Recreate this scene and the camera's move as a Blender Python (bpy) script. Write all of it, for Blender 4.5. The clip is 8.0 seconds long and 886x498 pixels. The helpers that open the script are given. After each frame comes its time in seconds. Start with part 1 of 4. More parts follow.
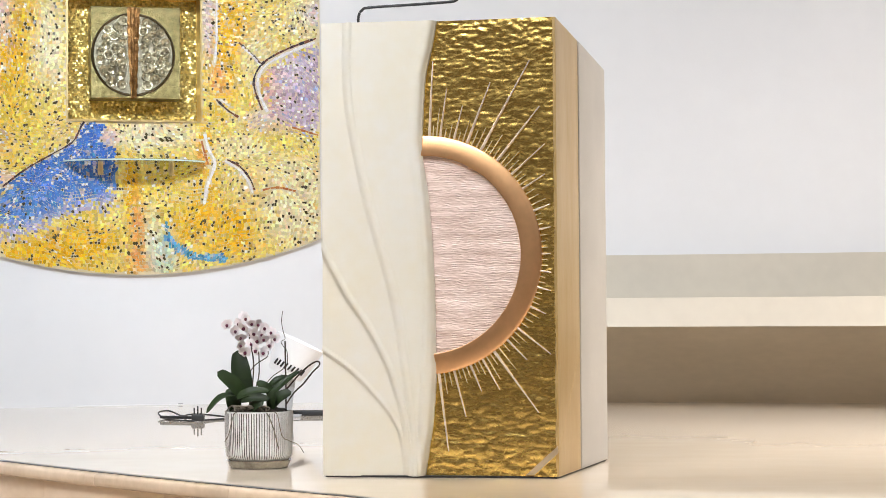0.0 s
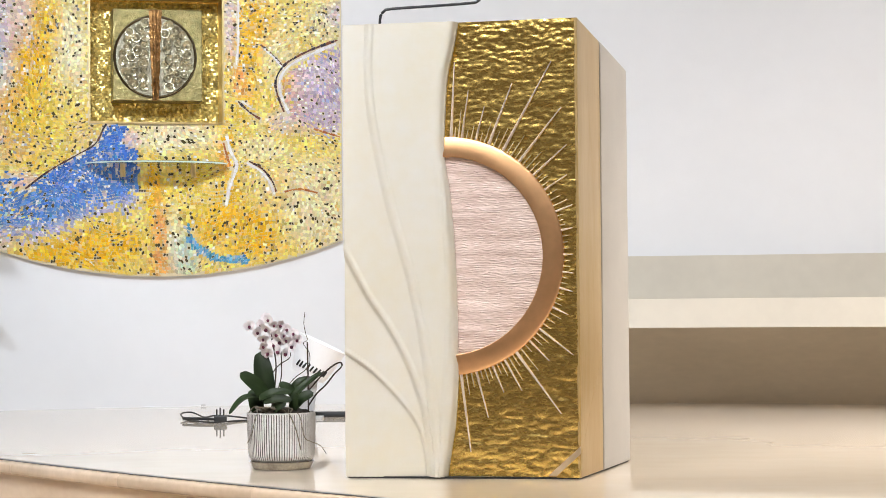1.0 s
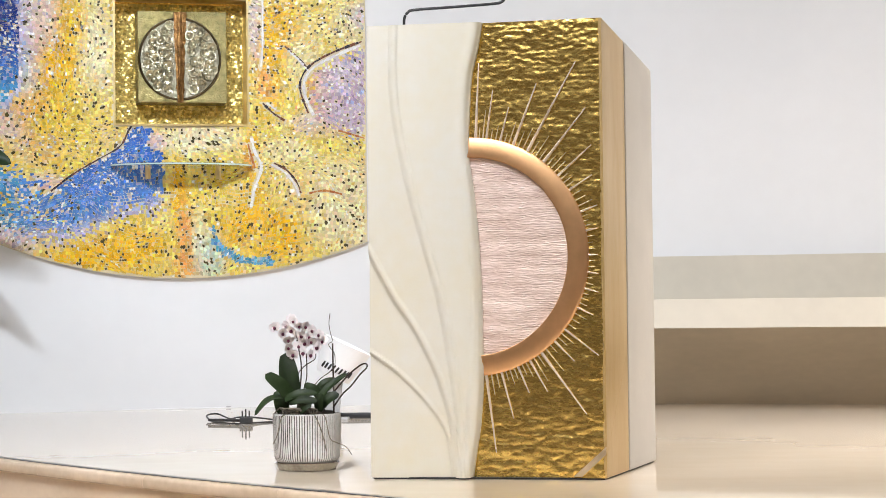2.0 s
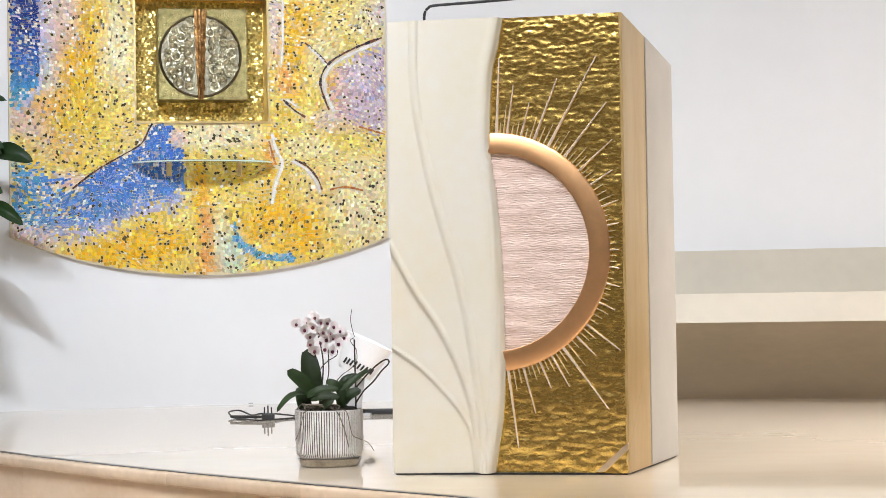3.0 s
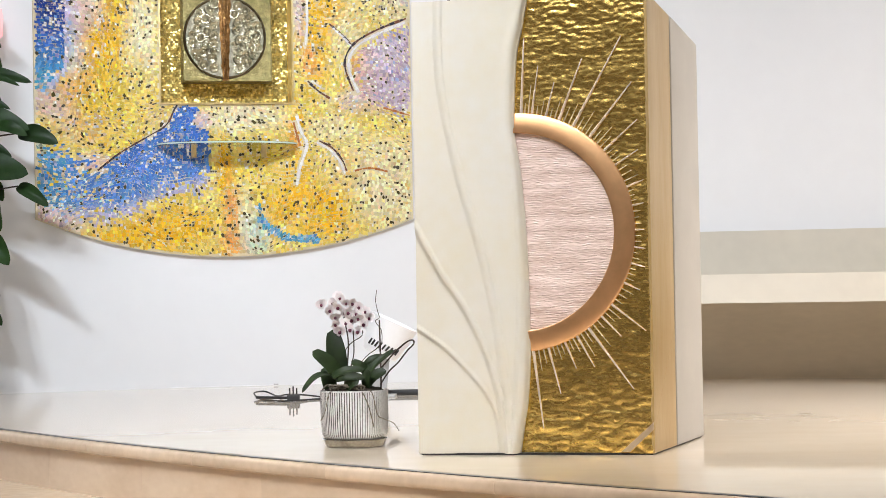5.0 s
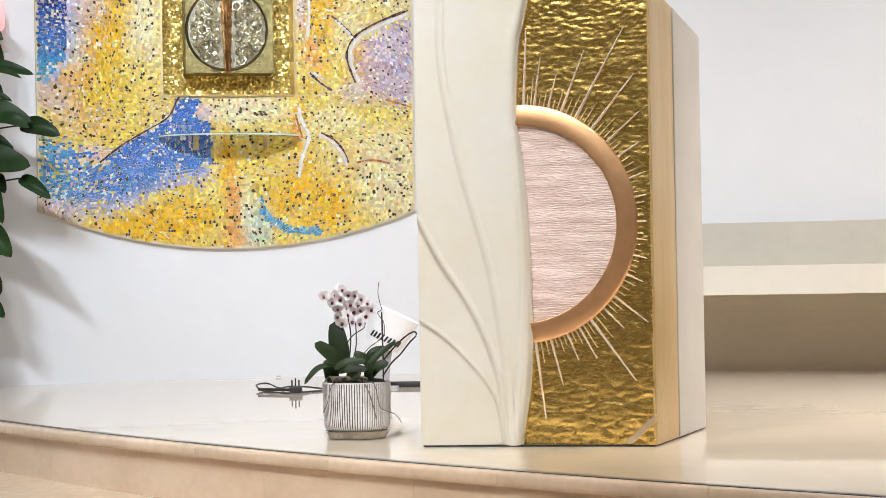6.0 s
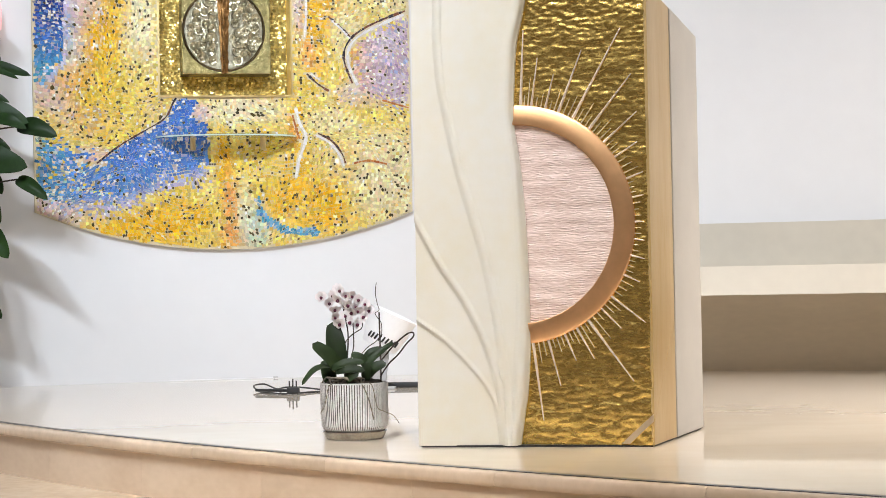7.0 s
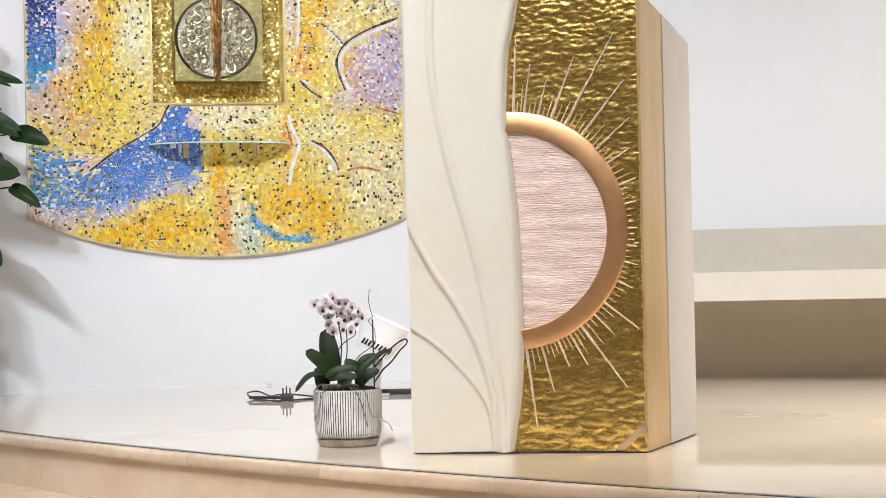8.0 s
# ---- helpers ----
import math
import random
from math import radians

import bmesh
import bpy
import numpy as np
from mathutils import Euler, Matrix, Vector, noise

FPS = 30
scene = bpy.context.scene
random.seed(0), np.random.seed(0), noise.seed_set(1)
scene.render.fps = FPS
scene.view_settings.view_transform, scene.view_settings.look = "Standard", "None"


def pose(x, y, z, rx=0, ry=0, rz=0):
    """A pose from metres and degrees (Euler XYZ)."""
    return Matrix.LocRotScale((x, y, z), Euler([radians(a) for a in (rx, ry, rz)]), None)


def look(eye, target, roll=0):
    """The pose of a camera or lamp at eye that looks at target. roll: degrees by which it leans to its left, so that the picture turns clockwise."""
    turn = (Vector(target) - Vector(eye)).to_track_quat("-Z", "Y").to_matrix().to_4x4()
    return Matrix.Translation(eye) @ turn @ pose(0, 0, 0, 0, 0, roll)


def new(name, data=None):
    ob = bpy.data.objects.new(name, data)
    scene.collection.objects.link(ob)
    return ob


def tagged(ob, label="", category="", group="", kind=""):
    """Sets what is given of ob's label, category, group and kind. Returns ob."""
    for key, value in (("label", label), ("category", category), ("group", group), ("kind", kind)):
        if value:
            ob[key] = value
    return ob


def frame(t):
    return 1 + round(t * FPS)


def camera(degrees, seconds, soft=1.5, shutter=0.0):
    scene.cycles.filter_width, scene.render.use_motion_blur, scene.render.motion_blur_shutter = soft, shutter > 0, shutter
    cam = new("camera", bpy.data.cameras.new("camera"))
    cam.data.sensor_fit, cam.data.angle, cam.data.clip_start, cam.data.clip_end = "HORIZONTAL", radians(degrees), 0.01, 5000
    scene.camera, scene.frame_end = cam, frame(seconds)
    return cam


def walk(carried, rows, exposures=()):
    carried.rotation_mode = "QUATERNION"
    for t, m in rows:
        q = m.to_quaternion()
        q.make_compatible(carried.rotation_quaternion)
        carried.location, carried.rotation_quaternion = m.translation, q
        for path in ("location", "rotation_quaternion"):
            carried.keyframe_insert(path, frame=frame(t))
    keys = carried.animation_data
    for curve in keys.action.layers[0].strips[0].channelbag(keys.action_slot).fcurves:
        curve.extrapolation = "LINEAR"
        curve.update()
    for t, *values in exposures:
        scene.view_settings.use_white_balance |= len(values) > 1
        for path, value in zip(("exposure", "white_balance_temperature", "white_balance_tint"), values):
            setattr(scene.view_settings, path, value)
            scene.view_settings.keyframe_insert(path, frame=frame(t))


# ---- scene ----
cam = camera(24.0, 8.0, soft=0.8)

# seconds, place, then yaw to the left, pitch up and lean in degrees
PATH = [
    (0, -0.0024, -0.0004, 0.4494, -0.017, 1.343, -0.411),
    (0.5, -0.0031, -0.0040, 0.4475, 0.222, 1.358, -0.400),
    (1, -0.0039, -0.0030, 0.4477, 0.571, 1.394, -0.500),
    (1.5, -0.0039, -0.0026, 0.4470, 0.934, 1.445, -0.560),
    (3, -0.0045, -0.0010, 0.4450, 1.834, 1.338, -0.921),
    (3.5, -0.0050, -0.0018, 0.4447, 2.118, 1.224, -0.984),
    (4, -0.0058, -0.0018, 0.4443, 2.296, 1.085, -1.020),
    (4.5, -0.0058, -0.0018, 0.4430, 2.431, 0.971, -1.010),
    (6, -0.0066, 0.0000, 0.4412, 2.572, 0.628, -1.041),
    (6.5, -0.0078, -0.0001, 0.4406, 2.552, 0.603, -1.072),
    (7, -0.0080, -0.0006, 0.4409, 2.484, 0.644, -1.110),
    (7.5, -0.0066, -0.0004, 0.4412, 2.415, 0.725, -1.199),
    (8, -0.0059, 0.0004, 0.4409, 2.314, 0.824, -1.267),
]


def aimed(x, y, z, yaw, pitch, lean):
    a, p = radians(yaw), radians(pitch)
    way = Vector((-math.sin(a) * math.cos(p), math.cos(a) * math.cos(p), math.sin(p)))
    return look((x, y, z), Vector((x, y, z)) + way, lean)


walk(cam, [(t, aimed(*row)) for t, *row in PATH])

# ---- light ----
HALL_Z, CEIL_Z = -0.62, 4.6
scene.view_settings.exposure = -0.22
world = bpy.data.worlds.new("world")
scene.world = world
world.use_nodes = True
world.node_tree.nodes["Background"].inputs["Color"].default_value = (0.9, 0.95, 1.0, 1)
world.node_tree.nodes["Background"].inputs["Strength"].default_value = 0.05


def lamp(name, eye, target, watts, size, colour=(1, 0.97, 0.93), spread=180):
    data = bpy.data.lights.new(name, "AREA")
    data.shape, data.size, data.energy, data.color = "DISK", size, watts, colour
    data.spread = radians(spread)
    ob = new(name, data)
    ob.matrix_world = look(eye, target)
    return ob


COOL, NEUTRAL = (0.82, 0.905, 1.0), (1, 0.965, 0.935)
lamp("ceiling_spot_or_fill", (-0.75, 1.9, 4.4), (-1.5, 8.8, 0.7), 23, 0.05, COOL, 75)
lamp("ceiling_spot_or_fill", (-1.5, 2.15, 4.4), (-1.6, 8.8, 0.7), 23, 0.05, COOL, 75)
lamp("ceiling_spot_or_fill", (-1.9, 2.55, 4.4), (-1.5, 8.8, 0.7), 22, 0.05, COOL, 75)
lamp("niche_spot", (0.15, 2.8, 4.4), (-1.28, 8.88, 1.35), 2.0, 0.05, COOL, 18)
# unseen fill lamps, added to brighten the right wall, floor, ambo and steps
lamp("ceiling_spot_or_fill", (1.8, 6.2, 4.4), (1.6, 8.9, 0.2), 18, 0.3, COOL, 130)
lamp("ceiling_spot_or_fill", (3.4, 5.0, 4.4), (1.7, 6.9, 0.0), 43, 0.3, NEUTRAL, 62)
lamp("ceiling_spot_or_fill", (1.6, 6.0, 4.4), (1.6, 6.2, 0.0), 24, 0.2, NEUTRAL, 54)
lamp("ceiling_spot_or_fill", (0.5, 2.9, 4.4), (0.1, 5.4, 0.3), 5, 0.25, NEUTRAL, 56)
lamp("ceiling_spot_or_fill", (-1.0, 3.0, 4.4), (-0.4, 5.6, 0.2), 6, 0.25, NEUTRAL, 54)
lamp("ceiling_spot_or_fill", (-2.2, 1.4, 4.4), (-1.0, 4.6, -0.2), 19, 0.2, NEUTRAL, 50)
# broad soft fill added overhead, no visible fixture
lamp("overhead_fill", (0.2, 6.6, 4.5), (0.2, 6.6, 0), 11, 2.2, COOL)
# unseen pair added behind the camera as frontal fill for ambo and risers
for x in (-3.2, 3.2):
    lamp("hall_fill", (x, -3.2, 4.5), (x, -3.2, 0), 90, 2.0, NEUTRAL)

# ---- materials ----


def mat(name, colour, rough=0.5, metal=0.0, vary=0.12, scale=6.0, stretch=(1, 1, 1), bump=0.0, bump_scale=60.0,
        island=0.0, each=0.0, coat=0.0, trans=0.0, second=None, emit=0.0, spec=0.5):
    """A surface with colour drift at two scales, worn gloss and fine relief."""
    m = bpy.data.materials.new(name)
    m.use_nodes = True
    tree = m.node_tree
    n, link = tree.nodes, tree.links.new
    b = n["Principled BSDF"]
    co = n.new("ShaderNodeTexCoord")
    mp = n.new("ShaderNodeMapping")
    mp.inputs["Scale"].default_value = stretch
    link(co.outputs["Object"], mp.inputs["Vector"])
    big, fine = n.new("ShaderNodeTexNoise"), n.new("ShaderNodeTexNoise")
    for t, s, d in ((big, scale, 3), (fine, scale * 9, 4)):
        t.inputs["Scale"].default_value, t.inputs["Detail"].default_value = s, d
        link(mp.outputs["Vector"], t.inputs["Vector"])
    add = n.new("ShaderNodeMath")
    add.operation = "MULTIPLY_ADD"
    link(fine.outputs["Fac"], add.inputs[0])
    add.inputs[1].default_value = 0.45
    link(big.outputs["Fac"], add.inputs[2])
    ramp = n.new("ShaderNodeValToRGB")
    lo = second if second else [c * (1 - vary) for c in colour]
    hi = colour if second else [min(1, c * (1 + vary)) for c in colour]
    ramp.color_ramp.elements[0].position, ramp.color_ramp.elements[1].position = 0.5, 0.95
    ramp.color_ramp.elements[0].color, ramp.color_ramp.elements[1].color = (*lo, 1), (*hi, 1)
    link(add.outputs[0], ramp.inputs["Fac"])
    out = ramp.outputs["Color"]
    if island or each:
        src = n.new("ShaderNodeNewGeometry") if island else n.new("ShaderNodeObjectInfo")
        rnd = src.outputs["Random Per Island"] if island else src.outputs["Random"]
        span = n.new("ShaderNodeMapRange")
        span.inputs["To Min"].default_value, span.inputs["To Max"].default_value = 1 - (island or each), 1 + (island or each)
        link(rnd, span.inputs["Value"])
        hsv = n.new("ShaderNodeHueSaturation")
        link(span.outputs["Result"], hsv.inputs["Value"])
        link(out, hsv.inputs["Color"])
        out = hsv.outputs["Color"]
    link(out, b.inputs["Base Color"])
    rr = n.new("ShaderNodeMapRange")
    rr.inputs["To Min"].default_value, rr.inputs["To Max"].default_value = rough * 0.8, min(1, rough * 1.25)
    link(fine.outputs["Fac"], rr.inputs["Value"])
    link(rr.outputs["Result"], b.inputs["Roughness"])
    b.inputs["Metallic"].default_value = metal
    b.inputs["Specular IOR Level"].default_value = spec
    b.inputs["Coat Weight"].default_value = coat
    b.inputs["Transmission Weight"].default_value = trans
    if emit:
        b.inputs["Emission Color"].default_value = (*colour, 1)
        b.inputs["Emission Strength"].default_value = emit
    if bump:
        t = n.new("ShaderNodeTexNoise")
        t.inputs["Scale"].default_value, t.inputs["Detail"].default_value = bump_scale, 4
        link(mp.outputs["Vector"], t.inputs["Vector"])
        bp = n.new("ShaderNodeBump")
        bp.inputs["Strength"].default_value, bp.inputs["Distance"].default_value = bump, 0.004
        link(t.outputs["Fac"], bp.inputs["Height"])
        link(bp.outputs["Normal"], b.inputs["Normal"])
    return m


PLASTER = mat("white_plaster", (0.80, 0.80, 0.82), 0.75, vary=0.02, scale=1.5, bump=0.06, bump_scale=180)
MARBLE = mat("polished_marble", (0.84, 0.735, 0.61), 0.03, second=(0.77, 0.65, 0.515), scale=0.7, stretch=(1, 1.7, 1))
RISER = mat("beige_marble", (0.80, 0.65, 0.50), 0.4, second=(0.68, 0.52, 0.37), scale=3, stretch=(1, 1, 2.2), each=0.04, bump=0.05)
NOSING_STEP = mat("step_marble", (0.70, 0.57, 0.43), 0.2, second=(0.60, 0.47, 0.34), scale=3)
NOSING = mat("nosing_marble", (0.78, 0.63, 0.48), 0.2, second=(0.60, 0.47, 0.34), scale=4, each=0.05)
INLAY = mat("dark_inlay", (0.05, 0.05, 0.055), 0.4, vary=0.2)
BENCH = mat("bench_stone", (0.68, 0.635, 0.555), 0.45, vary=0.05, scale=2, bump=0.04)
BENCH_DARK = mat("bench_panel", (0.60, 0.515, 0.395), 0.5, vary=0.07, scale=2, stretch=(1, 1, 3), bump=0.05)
HALL = mat("hall_wood", (0.44, 0.34, 0.24), 0.6, vary=0.25, scale=1.2)
HALL_FLOOR = mat("hall_stone", (0.56, 0.46, 0.36), 0.3, vary=0.12, scale=1.2)
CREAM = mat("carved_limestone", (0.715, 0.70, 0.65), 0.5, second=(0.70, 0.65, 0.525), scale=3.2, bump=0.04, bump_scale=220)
# the same cream stone, with the side's shade put into a darker colour
CREAM_SHADED = mat("shaded_limestone", (0.57, 0.54, 0.495), 0.5, vary=0.06, scale=5, bump=0.2, bump_scale=200)
GOLD = mat("hammered_gold", (0.90, 0.65, 0.20), 0.26, 1.0, vary=0.06, scale=9, stretch=(1, 1, 2.5))
GOLD_SIDE = mat("gilded_wood", (0.74, 0.57, 0.33), 0.34, 0.5, second=(0.60, 0.40, 0.14), scale=9, stretch=(1, 1, 0.18), bump=0.18, bump_scale=120)
COPPER = mat("satin_copper", (0.93, 0.56, 0.29), 0.34, 0.97, vary=0.08, scale=7, bump=0.05, bump_scale=150)
ROSE = mat("rose_stone", (0.90, 0.76, 0.71), 0.4, second=(0.56, 0.40, 0.34), scale=7, stretch=(1, 1, 7), bump=0.25, bump_scale=60)
RAY = mat("rose_gold_ray", (0.90, 0.78, 0.68), 0.38, 0.35, vary=0.05)
RAY_FINE = mat("gold_ray", (0.90, 0.80, 0.58), 0.36, 0.35, vary=0.05)
BLACK = mat("black_metal", (0.02, 0.02, 0.022), 0.35, vary=0.2)
RUBBER = mat("black_rubber", (0.025, 0.025, 0.027), 0.5, vary=0.2)
BRASS = mat("brass", (0.80, 0.62, 0.30), 0.3, 1.0, vary=0.1, scale=20)

# ---- mesh helpers ----


def link_mesh(name, bm, material, parent=None, smooth=True):
    me = bpy.data.meshes.new(name)
    bmesh.ops.recalc_face_normals(bm, faces=bm.faces)
    for f in bm.faces:
        f.smooth = smooth
    bm.to_mesh(me)
    bm.free()
    if smooth:
        me.set_sharp_from_angle(angle=radians(45))
    for m in material if isinstance(material, (list, tuple)) else [material]:
        me.materials.append(m)
    ob = new(name, me)
    ob.parent = parent
    return ob


def part(name, bm, material, parent, label="", smooth=False):
    ob = link_mesh(name, bm, material, parent, smooth)
    return tagged(ob, label) if label else ob


def thing(name, m, label, category, group="", kind=""):
    ob = new(name)
    ob.empty_display_size = 0.1
    ob.matrix_basis = m
    return tagged(ob, label, category, group, kind)


def prism(points, z0, z1, bevel=0.0):
    """An upright prism over a plan; z1 may be a function of the plan."""
    bm = bmesh.new()
    top = z1 if callable(z1) else (lambda x, y: z1)
    lo = [bm.verts.new((x, y, z0)) for x, y in points]
    hi = [bm.verts.new((x, y, top(x, y))) for x, y in points]
    k = len(points)
    bm.faces.new(lo[::-1])
    bm.faces.new(hi)
    for i in range(k):
        bm.faces.new((lo[i], lo[(i + 1) % k], hi[(i + 1) % k], hi[i]))
    bmesh.ops.recalc_face_normals(bm, faces=bm.faces)
    if bevel:
        bmesh.ops.bevel(bm, geom=bm.edges[:], offset=bevel, segments=2, affect="EDGES", profile=0.5)
    return bm


def block(x0, x1, y0, y1, z0, z1, bevel=0.0):
    return prism([(x0, y0), (x1, y0), (x1, y1), (x0, y1)], z0, z1, bevel)


def tube(points, radius, sides=8, taper=1.0):
    """A round rod along a line of points."""
    bm = bmesh.new()
    pts = [Vector(p) for p in points]
    rings = []
    for i, p in enumerate(pts):
        way = (pts[min(i + 1, len(pts) - 1)] - pts[max(i - 1, 0)]).normalized()
        side = way.cross(Vector((0, 0, 1)) if abs(way.z) < 0.9 else Vector((1, 0, 0))).normalized()
        other = way.cross(side)
        r = radius * (1 + (taper - 1) * i / max(1, len(pts) - 1))
        rings.append([bm.verts.new(p + r * (math.cos(a) * side + math.sin(a) * other))
                      for a in (2 * math.pi * k / sides for k in range(sides))])
    for a, b in zip(rings, rings[1:]):
        for k in range(sides):
            bm.faces.new((a[k], a[(k + 1) % sides], b[(k + 1) % sides], b[k]))
    bm.faces.new(rings[0][::-1])
    bm.faces.new(rings[-1])
    return bm


def smooth_line(points, steps=8):
    """Points of a smooth curve through the given ones."""
    pts = [Vector(p) for p in points]
    out = []
    for i in range(len(pts) - 1):
        a, b, c, d = pts[max(i - 1, 0)], pts[i], pts[i + 1], pts[min(i + 2, len(pts) - 1)]
        for k in range(steps):
            t = k / steps
            out.append(0.5 * (2 * b + (c - a) * t + (2 * a - 5 * b + 4 * c - d) * t * t + (3 * b - a - 3 * c + d) * t ** 3))
    return out + [pts[-1]]


def lathe(profile, sides=48, caps=True):
    """A turned shape: profile of (radius, height) pairs."""
    bm = bmesh.new()
    rings = [[bm.verts.new((r * math.cos(2 * math.pi * k / sides), r * math.sin(2 * math.pi * k / sides), z)) for k in range(sides)]
             for r, z in profile]
    for a, b in zip(rings, rings[1:]):
        for k in range(sides):
            bm.faces.new((a[k], a[(k + 1) % sides], b[(k + 1) % sides], b[k]))
    if caps:
        bm.faces.new(rings[0][::-1])
        bm.faces.new(rings[-1])
    return bm


# ---- the place ----
CX, CY, RW = -0.05, 3.85, 5.2


def apse(angle, r, z=0.0):
    """A point by its bearing from the apse's centre (0 ahead, to the right positive), in degrees."""
    a = radians(angle)
    return Vector((CX + r * math.sin(a), CY + r * math.cos(a), z))


def arc_wall(r0, r1, a0, a1, z0, z1, step=2.0, lean=0.0):
    """A curved band between two radii; lean moves the inner top outwards."""
    bm = bmesh.new()
    k = max(2, int(abs(a1 - a0) / step) + 1)
    cols = []
    for i in range(k):
        a = a0 + (a1 - a0) * i / (k - 1)
        cols.append([bm.verts.new(apse(a, r, z)) for r, z in ((r0, z0), (r1, z0), (r1, z1), (r0 + lean, z1))])
    for p, q in zip(cols, cols[1:]):
        for j in range(4):
            bm.faces.new((p[j], p[(j + 1) % 4], q[(j + 1) % 4], q[j]))
    bm.faces.new(cols[0])
    bm.faces.new(cols[-1][::-1])
    return bm


def setting(name, bm, material, label, smooth=False):
    return tagged(link_mesh(name, bm, material, None, smooth), label, name.split("_")[0], kind="structure")


END = 70
corner_r, corner_l = apse(END, RW), apse(-END, RW)


def merged(*pieces):
    """Several bmeshes as one."""
    bm = bmesh.new()
    for piece in pieces:
        me = bpy.data.meshes.new("piece")
        piece.to_mesh(me)
        piece.free()
        bm.from_mesh(me)
        bpy.data.meshes.remove(me)
    return bm


# the niche is a recess in the apse wall: bearings and heights of its opening
NICHE_A, NICHE_B, NICHE_LOW, NICHE_HIGH, NICHE_DEEP = -17.28, -10.91, 1.2070, 1.7602, 0.10
pieces = [arc_wall(RW, RW + 0.25, a, b, lo, hi, 1.0) for a, b, lo, hi in (
    (-END, NICHE_A, HALL_Z, CEIL_Z), (NICHE_A, NICHE_B, HALL_Z, NICHE_LOW), (NICHE_A, NICHE_B, NICHE_HIGH, CEIL_Z), (NICHE_B, END, HALL_Z, CEIL_Z))]
setting("wall_apse", merged(*pieces), PLASTER, "smooth white plastered curved apse wall", True)
setting("wall_east", block(corner_r.x, 8.2, corner_r.y, corner_r.y + 0.25, HALL_Z, CEIL_Z), PLASTER, "plain white plastered wall beside the apse")
setting("wall_west", block(-8.2, corner_l.x, corner_l.y, corner_l.y + 0.25, HALL_Z, CEIL_Z), PLASTER, "plain white plastered wall beside the apse")
setting("wall_right", block(8.2, 8.45, -10.25, corner_r.y + 0.25, HALL_Z, CEIL_Z), HALL, "dim wood-panelled side wall of the hall")
setting("wall_left", block(-8.45, -8.2, -10.25, corner_l.y + 0.25, HALL_Z, CEIL_Z), HALL, "dim wood-panelled side wall of the hall")
setting("wall_back", block(-8.2, 8.2, -10.25, -10, HALL_Z, CEIL_Z), HALL, "dim wood-panelled back wall of the hall")
setting("ceiling", block(-8.45, 8.45, -10.25, 9.4, CEIL_Z, CEIL_Z + 0.2), PLASTER, "flat white ceiling over hall and apse")
setting("floor", block(-8.2, 8.2, -10, 9.2, HALL_Z - 0.2, HALL_Z), HALL_FLOOR, "beige stone floor of the hall")

# ---- platform and steps ----
PX, PY, PR = 8.33, 13.57, 12.32
STEP, TREAD = 0.155, 0.46


def rim(phi, r, z=0.0):
    a = radians(phi)
    return Vector((PX + r * math.cos(a), PY + r * math.sin(a), z))


def rim_band(r0, r1, a0, a1, z0, z1, step=0.5):
    bm = bmesh.new()
    k = max(2, int((a1 - a0) / step) + 1)
    cols = [[bm.verts.new(rim(a0 + (a1 - a0) * i / (k - 1), r, z)) for r, z in ((r0, z0), (r1, z0), (r1, z1), (r0, z1))] for i in range(k)]
    for p, q in zip(cols, cols[1:]):
        for j in range(4):
            bm.faces.new((p[j], p[(j + 1) % 4], q[(j + 1) % 4], q[j]))
    bm.faces.new(cols[0])
    bm.faces.new(cols[-1][::-1])
    return bm


def rim_profile(section, a0, a1, step=0.45):
    """A band along the rim with a section of (radius, height) points."""
    bm = bmesh.new()
    k = max(2, int((a1 - a0) / step) + 1)
    cols = [[bm.verts.new(rim(a0 + (a1 - a0) * i / (k - 1), r, z)) for r, z in section] for i in range(k)]
    n = len(section)
    for p, q in zip(cols, cols[1:]):
        for j in range(n):
            bm.faces.new((p[j], p[(j + 1) % n], q[(j + 1) % n], q[j]))
    bm.faces.new(cols[0])
    bm.faces.new(cols[-1][::-1])
    return bm


NOSE = [(PR - 0.026, -0.034), (PR - 0.006, -0.034), (PR - 0.001, -0.029), (PR, -0.022), (PR, -0.012), (PR - 0.002, -0.005), (PR - 0.008, -0.001), (PR - 0.016, 0.0), (PR - 0.026, 0.0)]


def meets(r):
    """Bearing at which a rim of radius r reaches the apse wall."""
    phi = 250.0
    while (rim(phi, r) - Vector((CX, CY, 0))).length < RW + 0.02 and phi > 190:
        phi -= 0.05
    return phi


LEFT = meets(PR)
plan = [rim(LEFT + (269.3 - LEFT) * i / 120, PR - 0.045).xy for i in range(121)]
plan += [Vector((8.2, corner_r.y)).xy] + [apse(a, RW + 0.01).xy for a in range(END, int(math.degrees(math.atan2(plan[0].x - CX, plan[0].y - CY))), -2)]
platform = tagged(link_mesh("platform_floor", prism([(p.x, p.y) for p in plan], -0.03, 0), MARBLE, None, False),
                  "polished cream marble platform floor with faint veins", "floor", kind="structure")
for i in range(3):
    z, r = -STEP * (i + 1), PR + TREAD * (i + 1)
    tagged(link_mesh("step_tread", rim_band(r - TREAD - 0.05, r, max(meets(r), 190), 269, z - 0.03, z, 0.5), NOSING_STEP, None, False),
           "curved beige marble step below the platform", "step", "steps to the platform", "structure")
inlay = tagged(link_mesh("edge_inlay", rim_band(PR - 0.045, PR - 0.026, LEFT + 0.2, 269, -0.02, 0.0013), INLAY, None, False),
               "thin dark inlaid strip along the platform edge", "trim", kind="structure")

# ---- bench ----
BENCH_A = 3.0
